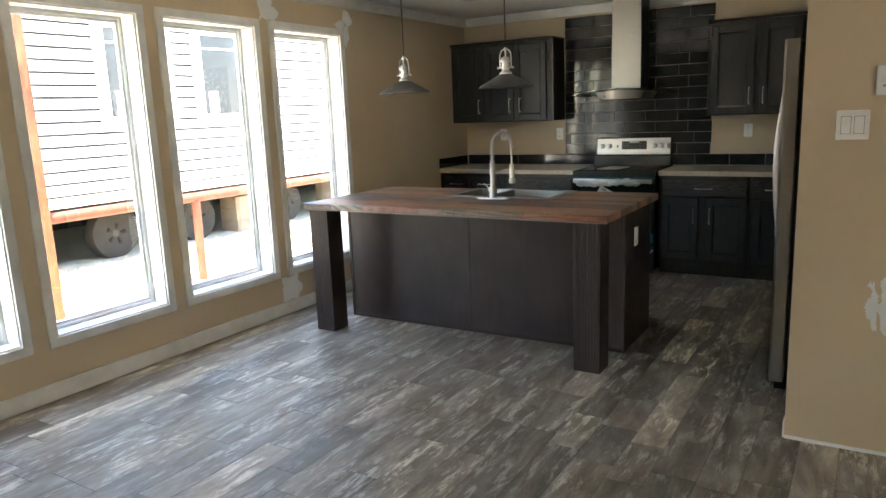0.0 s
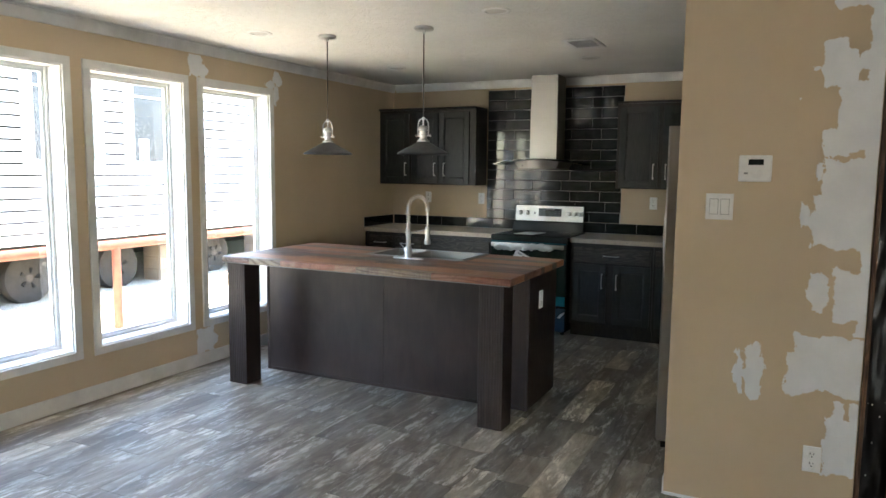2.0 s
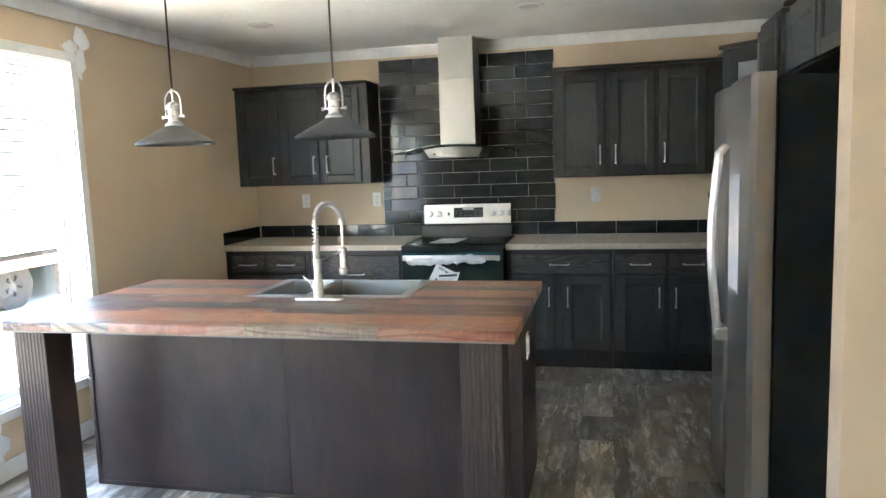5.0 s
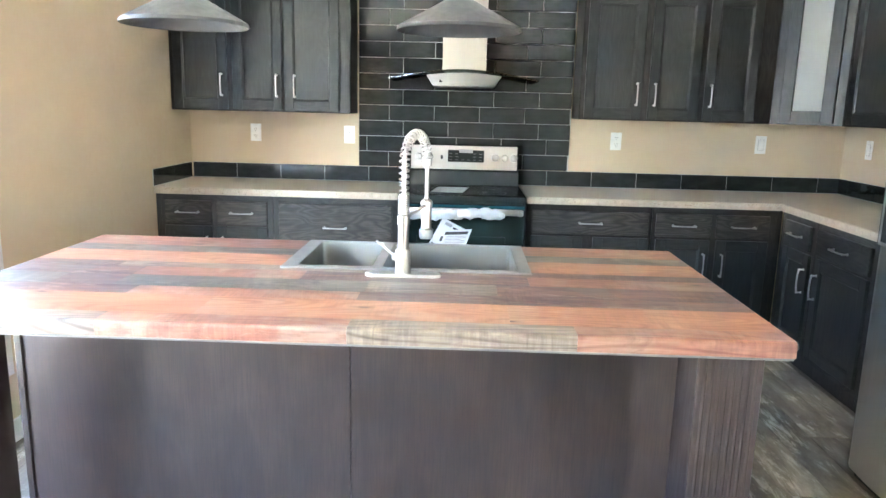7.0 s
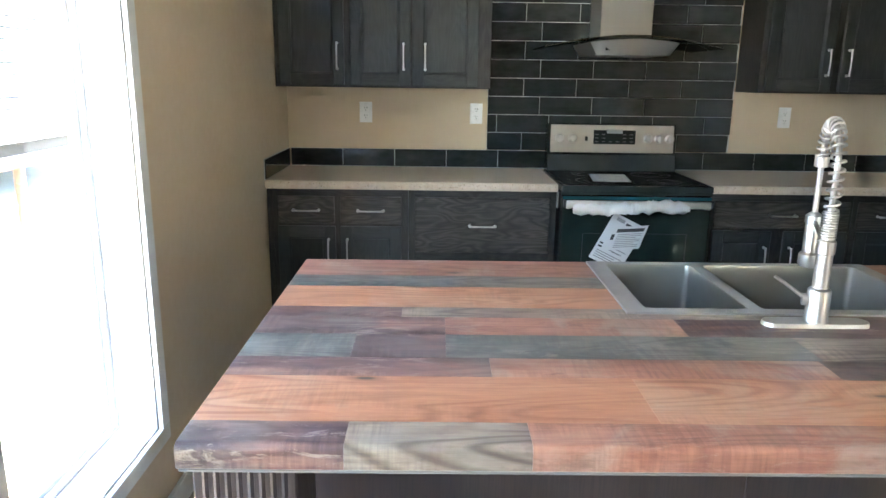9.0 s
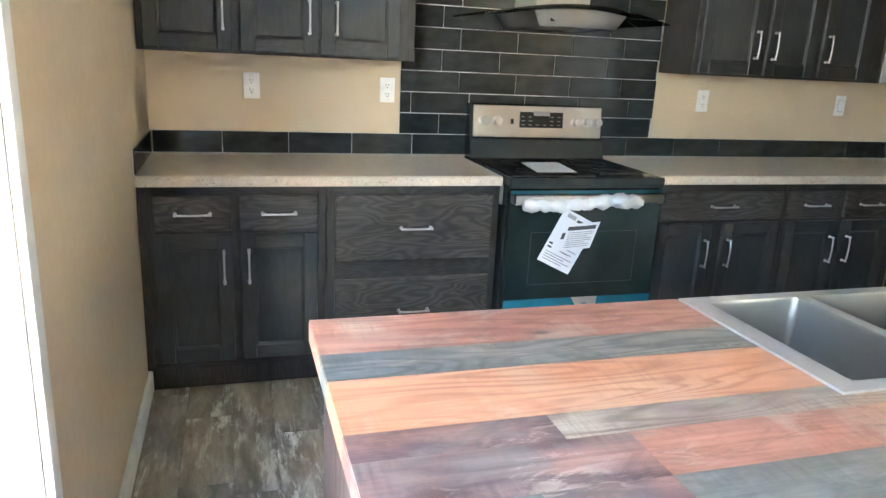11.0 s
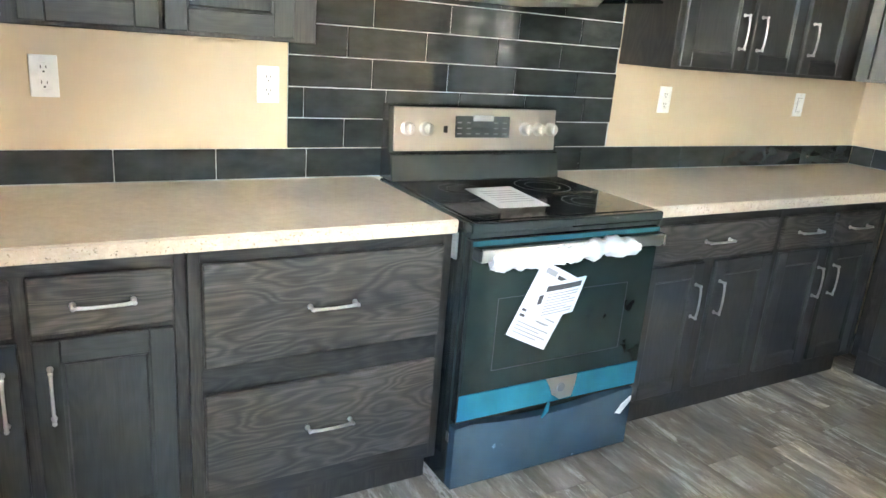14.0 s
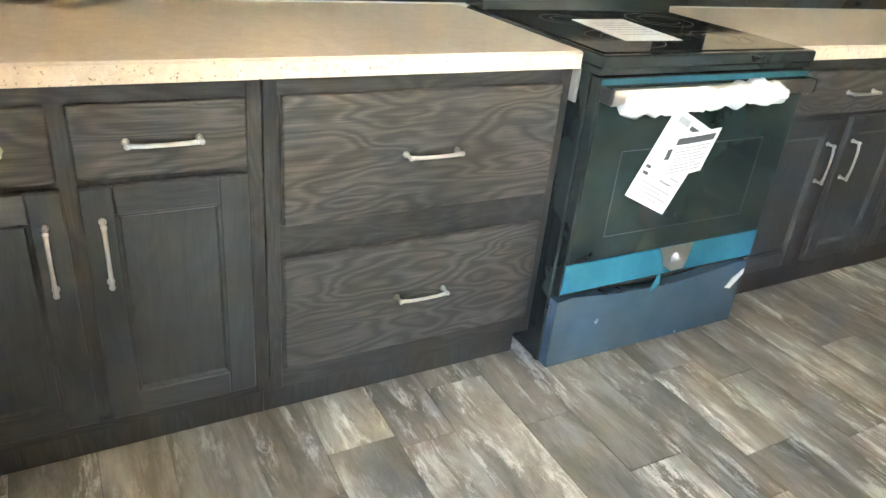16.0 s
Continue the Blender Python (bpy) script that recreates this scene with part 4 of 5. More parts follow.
# faucet
FA = Vector((-2.0, 4.466, SZ - 0.0047))
fd = Vector((0.33, 0.944, 0)).normalized()
fs = Vector((fd.y, -fd.x, 0))
faucet = thing("kitchen_faucet", FA, "brushed nickel spring-neck pull-down kitchen faucet", "faucet")
bm = bmesh.new()
pts = []
for k in range(32):
    a = 2 * math.pi * (k + 0.5) / 32
    pts.append((0.09 * (1 if math.cos(a) > 0 else -1) + 0.026 * math.cos(a), 0.026 * math.sin(a)))
lo = [bm.verts.new(FA + Vector((x, y, 0.0003))) for x, y in pts]
hi = [bm.verts.new(FA + Vector((x * 0.985, y * 0.93, 0.009))) for x, y in pts]
bm.faces.new(lo)
bm.faces.new(hi)
for k in range(32):
    bm.faces.new((lo[k], lo[(k + 1) % 32], hi[(k + 1) % 32], hi[k]))
part("deck_plate", bm, FAUCET, faucet)
bm = bmesh.new()
lathe(bm, [(0.025, 0.009), (0.025, 0.014), (0.0235, 0.016), (0.0235, 0.078), (0.021, 0.082), (0.0165, 0.084), (0.0165, 0.158), (0.019, 0.160), (0.019, 0.186), (0.0145, 0.19), (0.0145, 0.25)], FA, 24)
part("body", bm, FAUCET, faucet, smooth=True)
bm = bmesh.new()
h0 = FA - fs * 0.018 + Vector((0, 0, 0.055))
tube(bm, [FA + Vector((0, 0, 0.055)), h0 - fs * 0.014], 0.013, 14)
tube(bm, [h0 - fs * 0.010 + Vector((0, 0, 0.004)), h0 - fs * 0.045 + Vector((0, 0, 0.028)), h0 - fs * 0.072 + Vector((0, 0, 0.045))], [0.0042, 0.0038, 0.0034], 8)
part("lever", bm, FAUCET, faucet, smooth=True)


def neck(k):
    """Centre line of the spring neck: up, over and down; k from 0 to 1."""
    R, up, down = 0.090, 0.085, 0.07
    total = up + math.pi * R + down
    d = k * total
    if d < up:
        return FA + Vector((0, 0, 0.25 + d))
    d -= up
    if d < math.pi * R:
        a = d / R
        return FA + fd * (R - R * math.cos(a)) + Vector((0, 0, 0.335 + R * math.sin(a)))
    return FA + fd * (2 * R) + Vector((0, 0, 0.335 - (d - math.pi * R)))


bm = bmesh.new()
tube(bm, [neck(k / 40) for k in range(41)], 0.0062, 8)
part("hose", bm, FAUCET, faucet, smooth=True)
bm = bmesh.new()
turns, n = 21, 21 * 12
pts = []
for k in range(n + 1):
    q = k / n
    p = neck(q * 0.83)
    d = (neck(min(1, q * 0.83 + 0.01)) - p).normalized()
    up2 = d.cross(fs).normalized()
    a = 2 * math.pi * turns * q
    pts.append(p + (fs * math.cos(a) + up2 * math.sin(a)) * 0.0135)
tube(bm, pts, 0.0030, 6)
part("spring", bm, FAUCET, faucet, "open coil spring", True)
bm = bmesh.new()
ridges = [(r, 0.192 + 0.0056 * k + h) for k in range(10) for r, h in ((0.0148, 0.0), (0.0168, 0.0015), (0.0168, 0.0035), (0.0148, 0.005))]
lathe(bm, ridges, FA, 18)
part("tight_coil", bm, FAUCET, faucet, "tightly wound lower coil", True)
bm = bmesh.new()
lathe(bm, [(0.010, 0.012), (0.0155, 0.010), (0.0155, -0.012), (0.010, -0.014)], neck(0.84), 18)
part("ferrule", bm, FAUCET, faucet, smooth=True)
bm = bmesh.new()
tube(bm, [FA + Vector((0, 0, 0.173)), FA + fd * 0.180 + Vector((0, 0, 0.198))], 0.0052, 8)
lathe(bm, [(0.017, 0.0), (0.019, 0.002), (0.019, 0.018), (0.017, 0.02)], FA + fd * 0.180 + Vector((0, 0, 0.19)), 16)
part("holder_arm", bm, FAUCET, faucet, smooth=True)
bm = bmesh.new()
lathe(bm, [(0.0065, 0.0), (0.0065, -0.055), (0.013, -0.058), (0.0165, -0.064), (0.0165, -0.150), (0.0225, -0.156), (0.0225, -0.180), (0.018, -0.186)], FA + fd * 0.180 + Vector((0, 0, 0.272)), 20)
part("spray_head", bm, FAUCET, faucet, smooth=True)

# ---- range ----
SX0, SX1 = -2.203, -1.455
S_FACE = Face((0, 6.490, 0), (1, 0, 0), (0, -1, 0))
stove = thing("kitchen_range", (-1.83, 6.8, 0), "stainless and black electric range still in blue film", "range")
part("body", one_box(SX0 + 0.003, SX1 - 0.003, 6.495, 7.12, 0.035, 0.895, 0.003), BLACK, stove)
bm = bmesh.new()
box(bm, SX0, SX1, 6.452, 7.10, 0.884, 0.917, 0.006, 2)
box(bm, SX0 + 0.001, SX1 - 0.001, 6.462, 6.50, 0.868, 0.886, 0.002)
part("cooktop", bm, BLACK, stove)
ck = part("glass_top", one_box(SX0 + 0.02, SX1 - 0.02, 6.48, 7.00, 0.9172, 0.9195, 0.001), BLACK_GLASS, stove, "glossy black ceramic glass")
for x, y, r in ((-2.0, 6.62, 0.105), (-1.65, 6.62, 0.085), (-2.0, 6.87, 0.08), (-1.65, 6.87, 0.105)):
    bm = bmesh.new()
    for rr in (r, r * 0.62):
        a = [bm.verts.new((x + rr * math.cos(t), y + rr * math.sin(t), 0.9197)) for t in (2 * math.pi * k / 40 for k in range(40))]
        b = [bm.verts.new((x + (rr - 0.002) * math.cos(t), y + (rr - 0.002) * math.sin(t), 0.9197)) for t in (2 * math.pi * k / 40 for k in range(40))]
        for k in range(40):
            bm.faces.new((a[k], a[(k + 1) % 40], b[(k + 1) % 40], b[k]))
    part("burner_ring", bm, RING_GREY, ck)
bm = bmesh.new()
prof = [(7.015, 0.917), (7.035, 1.01), (7.058, 1.012), (7.072, 1.178), (7.118, 1.180), (7.12, 0.917)]
a = [bm.verts.new((SX0 + 0.008, y, z)) for y, z in prof]
b = [bm.verts.new((SX1 - 0.008, y, z)) for y, z in prof]
bm.faces.new(a)
bm.faces.new(b)
for i in range(len(a)):
    j = (i + 1) % len(a)
    bm.faces.new((a[i], a[j], b[j], b[i]))
bmesh.ops.bevel(bm, geom=bm.edges[:], offset=0.003, segments=1, affect="EDGES")
part("backguard", bm, BLACK, stove, "black backguard")
panel = bmesh.new()
q = [(SX0 + 0.028, 1.020), (SX1 - 0.020, 1.020), (SX1 - 0.020, 1.174), (SX0 + 0.028, 1.174)]
f0 = [Vector((u, 7.050 + (v - 1.02) * 0.085, v)) for u, v in q]
hexa(panel, f0 + [p + Vector((0, 0.012, 0)) for p in f0], 0.002)
cp = part("control_panel", panel, STEEL_X, stove, "brushed stainless control panel")


def on_panel(u0, u1, v0, v1, t):
    f0 = [Vector((u, 7.050 + (v - 1.02) * 0.085 - 0.0004, v)) for u, v in ((u0, v0), (u1, v0), (u1, v1), (u0, v1))]
    bm = bmesh.new()
    hexa(bm, f0 + [p + Vector((0, -t, 0)) for p in f0], min(0.0008, t / 3))
    return bm


part("display", on_panel(-1.932, -1.694, 1.068, 1.146, 0.002), BLACK, cp, "black touch panel with clock")
part("clock_window", on_panel(-1.868, -1.778, 1.106, 1.138, 0.0035), SCREEN, cp)
part("sticker", on_panel(-1.858, -1.768, 1.128, 1.150, 0.0045), PALE_INK, cp)
for k in range(6):
    for v in (1.080, 1.1, 1.12):
        u = -1.924 + k * 0.0395
        if not (-1.875 < u < -1.772 and v > 1.09):
            part("key_mark", on_panel(u, u + 0.02, v, v + 0.004, 0.0026), KEY_GREY, cp)
part("oven_switch", on_panel(-1.98, -1.965, 1.085, 1.11, 0.004), MATT_BLACK, cp)
for x in (-2.125, -2.052, -1.620, -1.559, -1.499):
    bm = bmesh.new()
    c = Vector((x, 7.0495 + 0.08 * 0.085, 1.100))
    ax = Vector((0, -1, 0.085))
    lathe(bm, [(0.026, 0.0), (0.026, 0.004), (0.0215, 0.006), (0.020, 0.024), (0.017, 0.027)], c, 22, ax)
    box(bm, x - 0.004, x + 0.004, c.y - 0.034, c.y - 0.02, 1.081, 1.119, 0.002)
    part("knob", bm, KNOB, cp, "chrome knob", True)

dr = part("oven_door", one_fbox(S_FACE, SX0 + 0.004, SX1 - 0.004, 0.0, 0.034, 0.272, 0.866, 0.004, 2), BLACK, stove, "black glass oven door")
part("door_glass", one_fbox(S_FACE, SX0 + 0.010, SX1 - 0.010, 0.034, 0.0375, 0.372, 0.846, 0.001), DARK_GLASS, dr)
bm = bmesh.new()
for q in ((-2.09, -1.57, 0.678, 0.6795), (-2.09, -1.57, 0.44, 0.4415), (-1.572, -1.570, 0.44, 0.679), (-2.090, -2.088, 0.44, 0.679)):
    fbox(bm, S_FACE, q[0], q[1], 0.0375, 0.038, q[2], q[3])
part("window_border", bm, RING_GREY, dr)
part("top_film", one_fbox(S_FACE, SX0 + 0.006, SX1 - 0.006, 0.034, 0.038, 0.848, 0.864, 0.0008), TEAL_FILM, dr, "strip of blue protective film")
part("bottom_film", one_fbox(S_FACE, SX0 + 0.006, SX1 - 0.006, 0.034, 0.0388, 0.283, 0.371, 0.001), FILM, dr, "bright blue protective film band")
bm = bmesh.new()
prism(bm, [(-1.868, 0.372), (-1.738, 0.372), (-1.742, 0.330), (-1.752, 0.290), (-1.80, 0.287), (-1.836, 0.31), (-1.848, 0.34)], S_FACE, 0.0388, 0.0402)
part("badge_plate", bm, STEEL_X, dr, "bare steel patch with round badge")
bm = bmesh.new()
lathe(bm, [(0.016, 0.0402), (0.016, 0.0425), (0.013, 0.043)], S_FACE.at(-1.802, 0, 0.333), 20, S_FACE.n)
part("badge", bm, PALE_INK, dr)
bm = bmesh.new()
fbox(bm, S_FACE, SX0 + 0.018, SX1 - 0.018, 0.056, 0.076, 0.812, 0.848, 0.006, 2)
for u in (SX0 + 0.03, SX1 - 0.035):
    fbox(bm, S_FACE, u - 0.014, u + 0.014, 0.030, 0.072, 0.808, 0.838, 0.003)
hd = part("door_handle", bm, STEEL_X, dr, "stainless bar handle", True)
bm = bmesh.new()
pts, rs = [], []
for k in range(46):
    q = k / 45
    u = -2.150 + q * 0.572
    pts.append(S_FACE.at(u, 0.068 + 0.003 * math.sin(q * 31), 0.811 + 0.006 * noise.noise((u * 9, 0, 0)) - 0.006 * math.sin(q * math.pi * 2.2) + q * 0.006))
    rs.append(0.029 + 0.010 * noise.noise((u * 21, 3, 1)) + 0.005 * noise.noise((u * 80, 3, 1)) - 0.010 * max(0, 1 - k / 3) - 0.012 * max(0, (k - 42) / 3))
tube(bm, pts, rs, 18)
for v in bm.verts:
    v.co += Vector((0, 1, 1)) * 0.011 * noise.noise(v.co * 34)
for a, b in ((SX0 + 0.006, SX0 + 0.0175), (SX1 - 0.0175, SX1 - 0.006)):
    part("end_cap", one_fbox(S_FACE, a, b, 0.034, 0.077, 0.811, 0.849, 0.004), MATT_BLACK, hd, "black end cap")
part("foam_sleeve", bm, FOAM, hd, "loose white foam wrap", True)


def sheet(name, corners, label, n, bars, slope=0.0):
    """A sheet of paper hanging on the oven door, with print bars in its own axes."""
    p = thing(name, S_FACE.at(corners[0][0], n, corners[0][1]), label, "paper")
    o, ux, vx = Vector(corners[0]), Vector(corners[1]) - Vector(corners[0]), Vector(corners[3]) - Vector(corners[0])

    def at(a, b, h):
        q = o + ux * a + vx * b
        return S_FACE.at(q.x, n + h + 0.006 * b * (1 - a) + 0.004 * math.sin(a * 3), q.y)

    bm = bmesh.new()
    g = [[bm.verts.new(at(i / 6, j / 6, 0)) for i in range(7)] for j in range(7)]
    g2 = [[bm.verts.new(at(i / 6, j / 6, 0.0006)) for i in range(7)] for j in range(7)]
    for j in range(6):
        for i in range(6):
            bm.faces.new((g[j][i], g[j][i + 1], g[j + 1][i + 1], g[j + 1][i]))
            bm.faces.new((g2[j][i], g2[j][i + 1], g2[j + 1][i + 1], g2[j + 1][i]))
    rim = [(0, i) for i in range(7)] + [(j, 6) for j in range(1, 7)] + [(6, i) for i in range(5, -1, -1)] + [(j, 0) for j in range(5, 0, -1)]
    for (j, i), (j2, i2) in zip(rim, rim[1:] + rim[:1]):
        bm.faces.new((g[j][i], g[j2][i2], g2[j2][i2], g2[j][i]))
    part("sheet", bm, PAPER, p)
    for a0, a1, b0, b1, m in bars:
        bm = bmesh.new()
        steps = max(1, int((a1 - a0) * 8))
        for k in range(steps):
            c0, c1 = a0 + (a1 - a0) * k / steps, a0 + (a1 - a0) * (k + 1) / steps
            q = ((c0, b0), (c1, b0), (c1, b1), (c0, b1))
            hexa(bm, [at(a, b, 0.0009) for a, b in q] + [at(a, b, 0.0015) for a, b in q])
        part("print_bar", bm, m, p)
    return p


sheet("instruction_sheet", [(-1.937, 0.788), (-1.778, 0.709), (-1.863, 0.466), (-2.055, 0.561)], "white printed leaflet hanging from the oven handle", 0.0395,
      [(0.15, 0.40, 0.05, 0.12, PALE_INK), (0.45, 0.95, 0.08, 0.13, INK), (0.06, 0.16, 0.62, 0.655, INK), (0.06, 0.18, 0.69, 0.725, INK), (0.3, 0.9, 0.62, 0.64, PALE_INK), (0.3, 0.8, 0.69, 0.71, PALE_INK)]
      + [(0.08, 0.88 - 0.2 * (k % 2), 0.78 + 0.045 * k, 0.80 + 0.045 * k, PALE_INK) for k in range(4)] + [(0.5, 0.72, 0.70, 0.715, INK)])
sheet("warning_card", [(-1.940, 0.716), (-1.767, 0.725), (-1.757, 0.593), (-1.980, 0.598)], "white printed warning card over the leaflet", 0.0505,
      [(0.14, 0.92, 0.10, 0.25, INK), (0.03, 0.12, 0.32, 0.56, INK)] + [(0.2, 0.90 - 0.15 * (k % 3 == 2), 0.32 + 0.078 * k, 0.352 + 0.078 * k, PALE_INK) for k in range(8)])

bm = bmesh.new()
outl = [(SX0 + 0.004, 0.04), (SX1 - 0.004, 0.04), (SX1 - 0.004, 0.262)] + [(SX1 - 0.06 - k * 0.063, 0.262 - 0.026 * math.sin(math.pi * k / 10)) for k in range(11)] + [(SX0 + 0.004, 0.255)]
prism(bm, outl, S_FACE, 0.0, 0.034)
dw = part("storage_drawer", bm, FILM_GREY, stove, "storage drawer under slate-blue film")
bm = bmesh.new()
prism(bm, [(-1.528, 0.175), (-1.505, 0.168), (-1.462, 0.215), (-1.462, 0.232), (-1.505, 0.205), (-1.515, 0.19)], S_FACE, 0.034, 0.0375)
part("peeled_film", bm, PAPER, dw, "peeled scrap of white film")
bm = bmesh.new()
tube(bm, [S_FACE.at(-1.845, 0.041, 0.285), S_FACE.at(-1.858, 0.05, 0.262), S_FACE.at(-1.872, 0.046, 0.235)], [0.005, 0.009, 0.003], 6)
part("film_tail", bm, FILM, dw, "curled tail of blue film")
part("side_clip", one_fbox(S_FACE, SX0 - 0.004, SX0 + 0.006, -0.005, 0.012, 0.20, 0.235, 0.001), CHROME, stove)
for x in (SX0 + 0.05, SX1 - 0.05):
    for y in (6.55, 7.05):
        bm = bmesh.new()
        lathe(bm, [(0.018, 0.0), (0.018, 0.012), (0.009, 0.014), (0.009, 0.036)], (x, y, 0), 12)
        part("levelling_foot", bm, MATT_BLACK, stove)
cs = bmesh.new()
crn = [(-2.022, 6.592), (-1.828, 6.588), (-1.790, 6.876), (-1.986, 6.868)]
hexa(cs, [(x, y, 0.9198) for x, y in crn] + [(x, y, 0.9206) for x, y in crn])
cpap = thing("care_leaflet", (-1.9, 6.73, 0.9198), "white paper care leaflet lying on the glass cooktop", "paper")
part("sheet", cs, PAPER, cpap)
for k in range(6):
    y = 6.66 + k * 0.03
    part("print_bar", one_box(-1.975 + 0.003 * k, -1.84 + 0.003 * k, y, y + 0.006, 0.9206, 0.921), PALE_INK, cpap)

# ---- hood ----
hood = thing("range_hood", (-1.84, 6.9, 1.545), "stainless chimney range hood with curved smoked glass canopy", "range hood")
part("chimney", one_box(-1.975, -1.705, 6.862, 7.128, 1.635, 2.13, 0.002), CHIMNEY_STEEL, hood)
part("chimney_sleeve", one_box(-1.972, -1.708, 6.865, 7.128, 2.1302, CZ - 0.001, 0.0015), CHIMNEY_STEEL, hood, "sliding upper chimney sleeve")
bm = bmesh.new()
up = [(-2.062, 6.655), (-1.618, 6.655)]
N = 10
lo_r, hi_r = [], []
for k in range(N + 1):
    q = k / N
    bow = 0.03 * math.sin(math.pi * q)
    hi_r.append(bm.verts.new((-2.064 + 0.448 * q, 6.672 - bow, 1.606 + 0.016 * math.sin(math.pi * q))))
    lo_r.append(bm.verts.new((-2.025 + 0.370 * q, 6.690 - bow, 1.545)))
hb = [bm.verts.new((-2.064 + 0.448 * k / N, 7.125, 1.606 + 0.016 * math.sin(math.pi * k / N))) for k in range(N + 1)]
lb = [bm.verts.new((-2.025 + 0.370 * k / N, 7.125, 1.545)) for k in range(N + 1)]
for k in range(N):
    bm.faces.new((lo_r[k], lo_r[k + 1], hi_r[k + 1], hi_r[k]))
    bm.faces.new((hi_r[k], hi_r[k + 1], hb[k + 1], hb[k]))
    bm.faces.new((lb[k], lb[k + 1], lo_r[k + 1], lo_r[k]))
    bm.faces.new((hb[k], hb[k + 1], lb[k + 1], lb[k]))
bm.faces.new((lo_r[0], hi_r[0], hb[0], lb[0]))
bm.faces.new((lo_r[N], hi_r[N], hb[N], lb[N]))
hbx = part("body", bm, HOOD_STEEL, hood)
for k in range(5):
    bm = bmesh.new()
    lathe(bm, [(0.006, 0.0), (0.006, 0.004), (0.004, 0.005)], (-1.89 + k * 0.026, 6.6655 - 0.003 * math.sin(math.pi * (0.35 + 0.06 * k)), 1.574), 10, (0, -1, -0.3))
    part("button", bm, CHROME, hbx)
part("badge", one_box(-1.985, -1.965, 6.668, 6.674, 1.566, 1.584), MATT_BLACK, hbx)
bm = bmesh.new()
M = 20
gl = []
for k in range(M + 1):
    q = k / M
    x = -2.288 + 0.888 * q
    z = 1.578 + 0.055 * math.sin(math.pi * q)
    yf = 6.66 - 0.035 * math.sin(math.pi * q)
    gl.append([bm.verts.new((x, yf, z)), bm.verts.new((x, 7.125, z)), bm.verts.new((x, 7.125, z + 0.007)), bm.verts.new((x, yf, z + 0.007))])
for p, q in zip(gl, gl[1:]):
    for i in range(4):
        bm.faces.new((p[i], p[(i + 1) % 4], q[(i + 1) % 4], q[i]))
bm.faces.new(gl[0])
bm.faces.new(gl[-1])
part("glass_canopy", bm, HOOD_GLASS, hood, "curved smoked glass canopy", True)

# ---- refrigerator ----
RX, RY0, RY1 = -0.254, 4.128, 5.042
fr = thing("refrigerator", (0.15, 4.58, 0), "stainless side-by-side refrigerator with curved handles and paper tags", "refrigerator")
part("body", one_box(RX + 0.075, 0.52, RY0 + 0.004, RY1 - 0.004, 0.05, 1.752, 0.004), BLACK, fr, "dark painted cabinet")
part("base_grille", one_box(RX + 0.03, 0.50, RY0 + 0.02, RY1 - 0.02, 0.012, 0.05), MATT_BLACK, fr)
for y in (RY0 + 0.06, RY1 - 0.06):
    bm = bmesh.new()
    lathe(bm, [(0.022, 0.0), (0.022, 0.012)], (0.0, y, 0), 12)
    lathe(bm, [(0.022, 0.0), (0.022, 0.012)], (0.45, y, 0), 12)
    part("foot", bm, MATT_BLACK, fr)
Q_FACE = Face((RX + 0.068, 0, 0), (0, 1, 0), (-1, 0, 0))
mid = RY1 - 0.41
for k, (a, b) in enumerate(((RY0, mid - 0.004), (mid + 0.004, RY1))):
    bm = bmesh.new()
    n = 12
    lo, hi = [], []
    for i in range(n + 1):
        q = i / n
        bow = 0.068 + 0.010 * math.sin(math.pi * q) - (0.012 if i in (0, n) else 0)
        lo.append((a + (b - a) * q, bow))
    for z0, z1 in ((0.055, 1.766),):
        v0 = [bm.verts.new(Q_FACE.at(u, m, z0)) for u, m in lo]
        v1 = [bm.verts.new(Q_FACE.at(u, m, z1)) for u, m in lo]
        w0 = [bm.verts.new(Q_FACE.at(a, 0, z0)), bm.verts.new(Q_FACE.at(b, 0, z0))]
        w1 = [bm.verts.new(Q_FACE.at(a, 0, z1)), bm.verts.new(Q_FACE.at(b, 0, z1))]
        for i in range(n):
            bm.faces.new((v0[i], v0[i + 1], v1[i + 1], v1[i]))
        bm.faces.new((w0[0], v0[0], v1[0], w1[0]))
        bm.faces.new((v0[-1], w0[1], w1[1], v1[-1]))
        bm.faces.new((w0[1], w0[0], w1[0], w1[1]))
        bm.faces.new(v0 + [w0[1], w0[0]])
        bm.faces.new(v1 + [w1[1], w1[0]])
    d = part("door", bm, FRIDGE_STEEL, fr, "brushed stainless door")
    u = mid - 0.035 if k == 0 else mid + 0.035
    bm = bmesh.new()
    pts = [Q_FACE.at(u, 0.076, 1.53), Q_FACE.at(u, 0.105, 1.50)] + [Q_FACE.at(u, 0.105 + 0.025 * math.sin(math.pi * i / 10), 1.48 - 0.069 * i) for i in range(11)] + [Q_FACE.at(u, 0.105, 0.77), Q_FACE.at(u, 0.076, 0.745)]
    tube(bm, pts, 0.0135, 10)
    fbox(bm, Q_FACE, u - 0.018, u + 0.018, 0.066, 0.118, 0.735, 0.785, 0.004)
    part("handle", bm, FRIDGE_STEEL, d, "long curved stainless handle", True)
    if k == 1:
        ds = part("dispenser", one_fbox(Q_FACE, b - 0.215, b - 0.030, 0.060, 0.088, 0.955, 1.325, 0.004), FRIDGE_STEEL, d, "water and ice dispenser")
    else:
        bm = bmesh.new()
        fbox(bm, Q_FACE, mid - 0.32, mid - 0.10, 0.0782, 0.0795, 0.98, 1.42)
        part("energy_label", bm, PAPER, d, "large white paper label")
bm = bmesh.new()
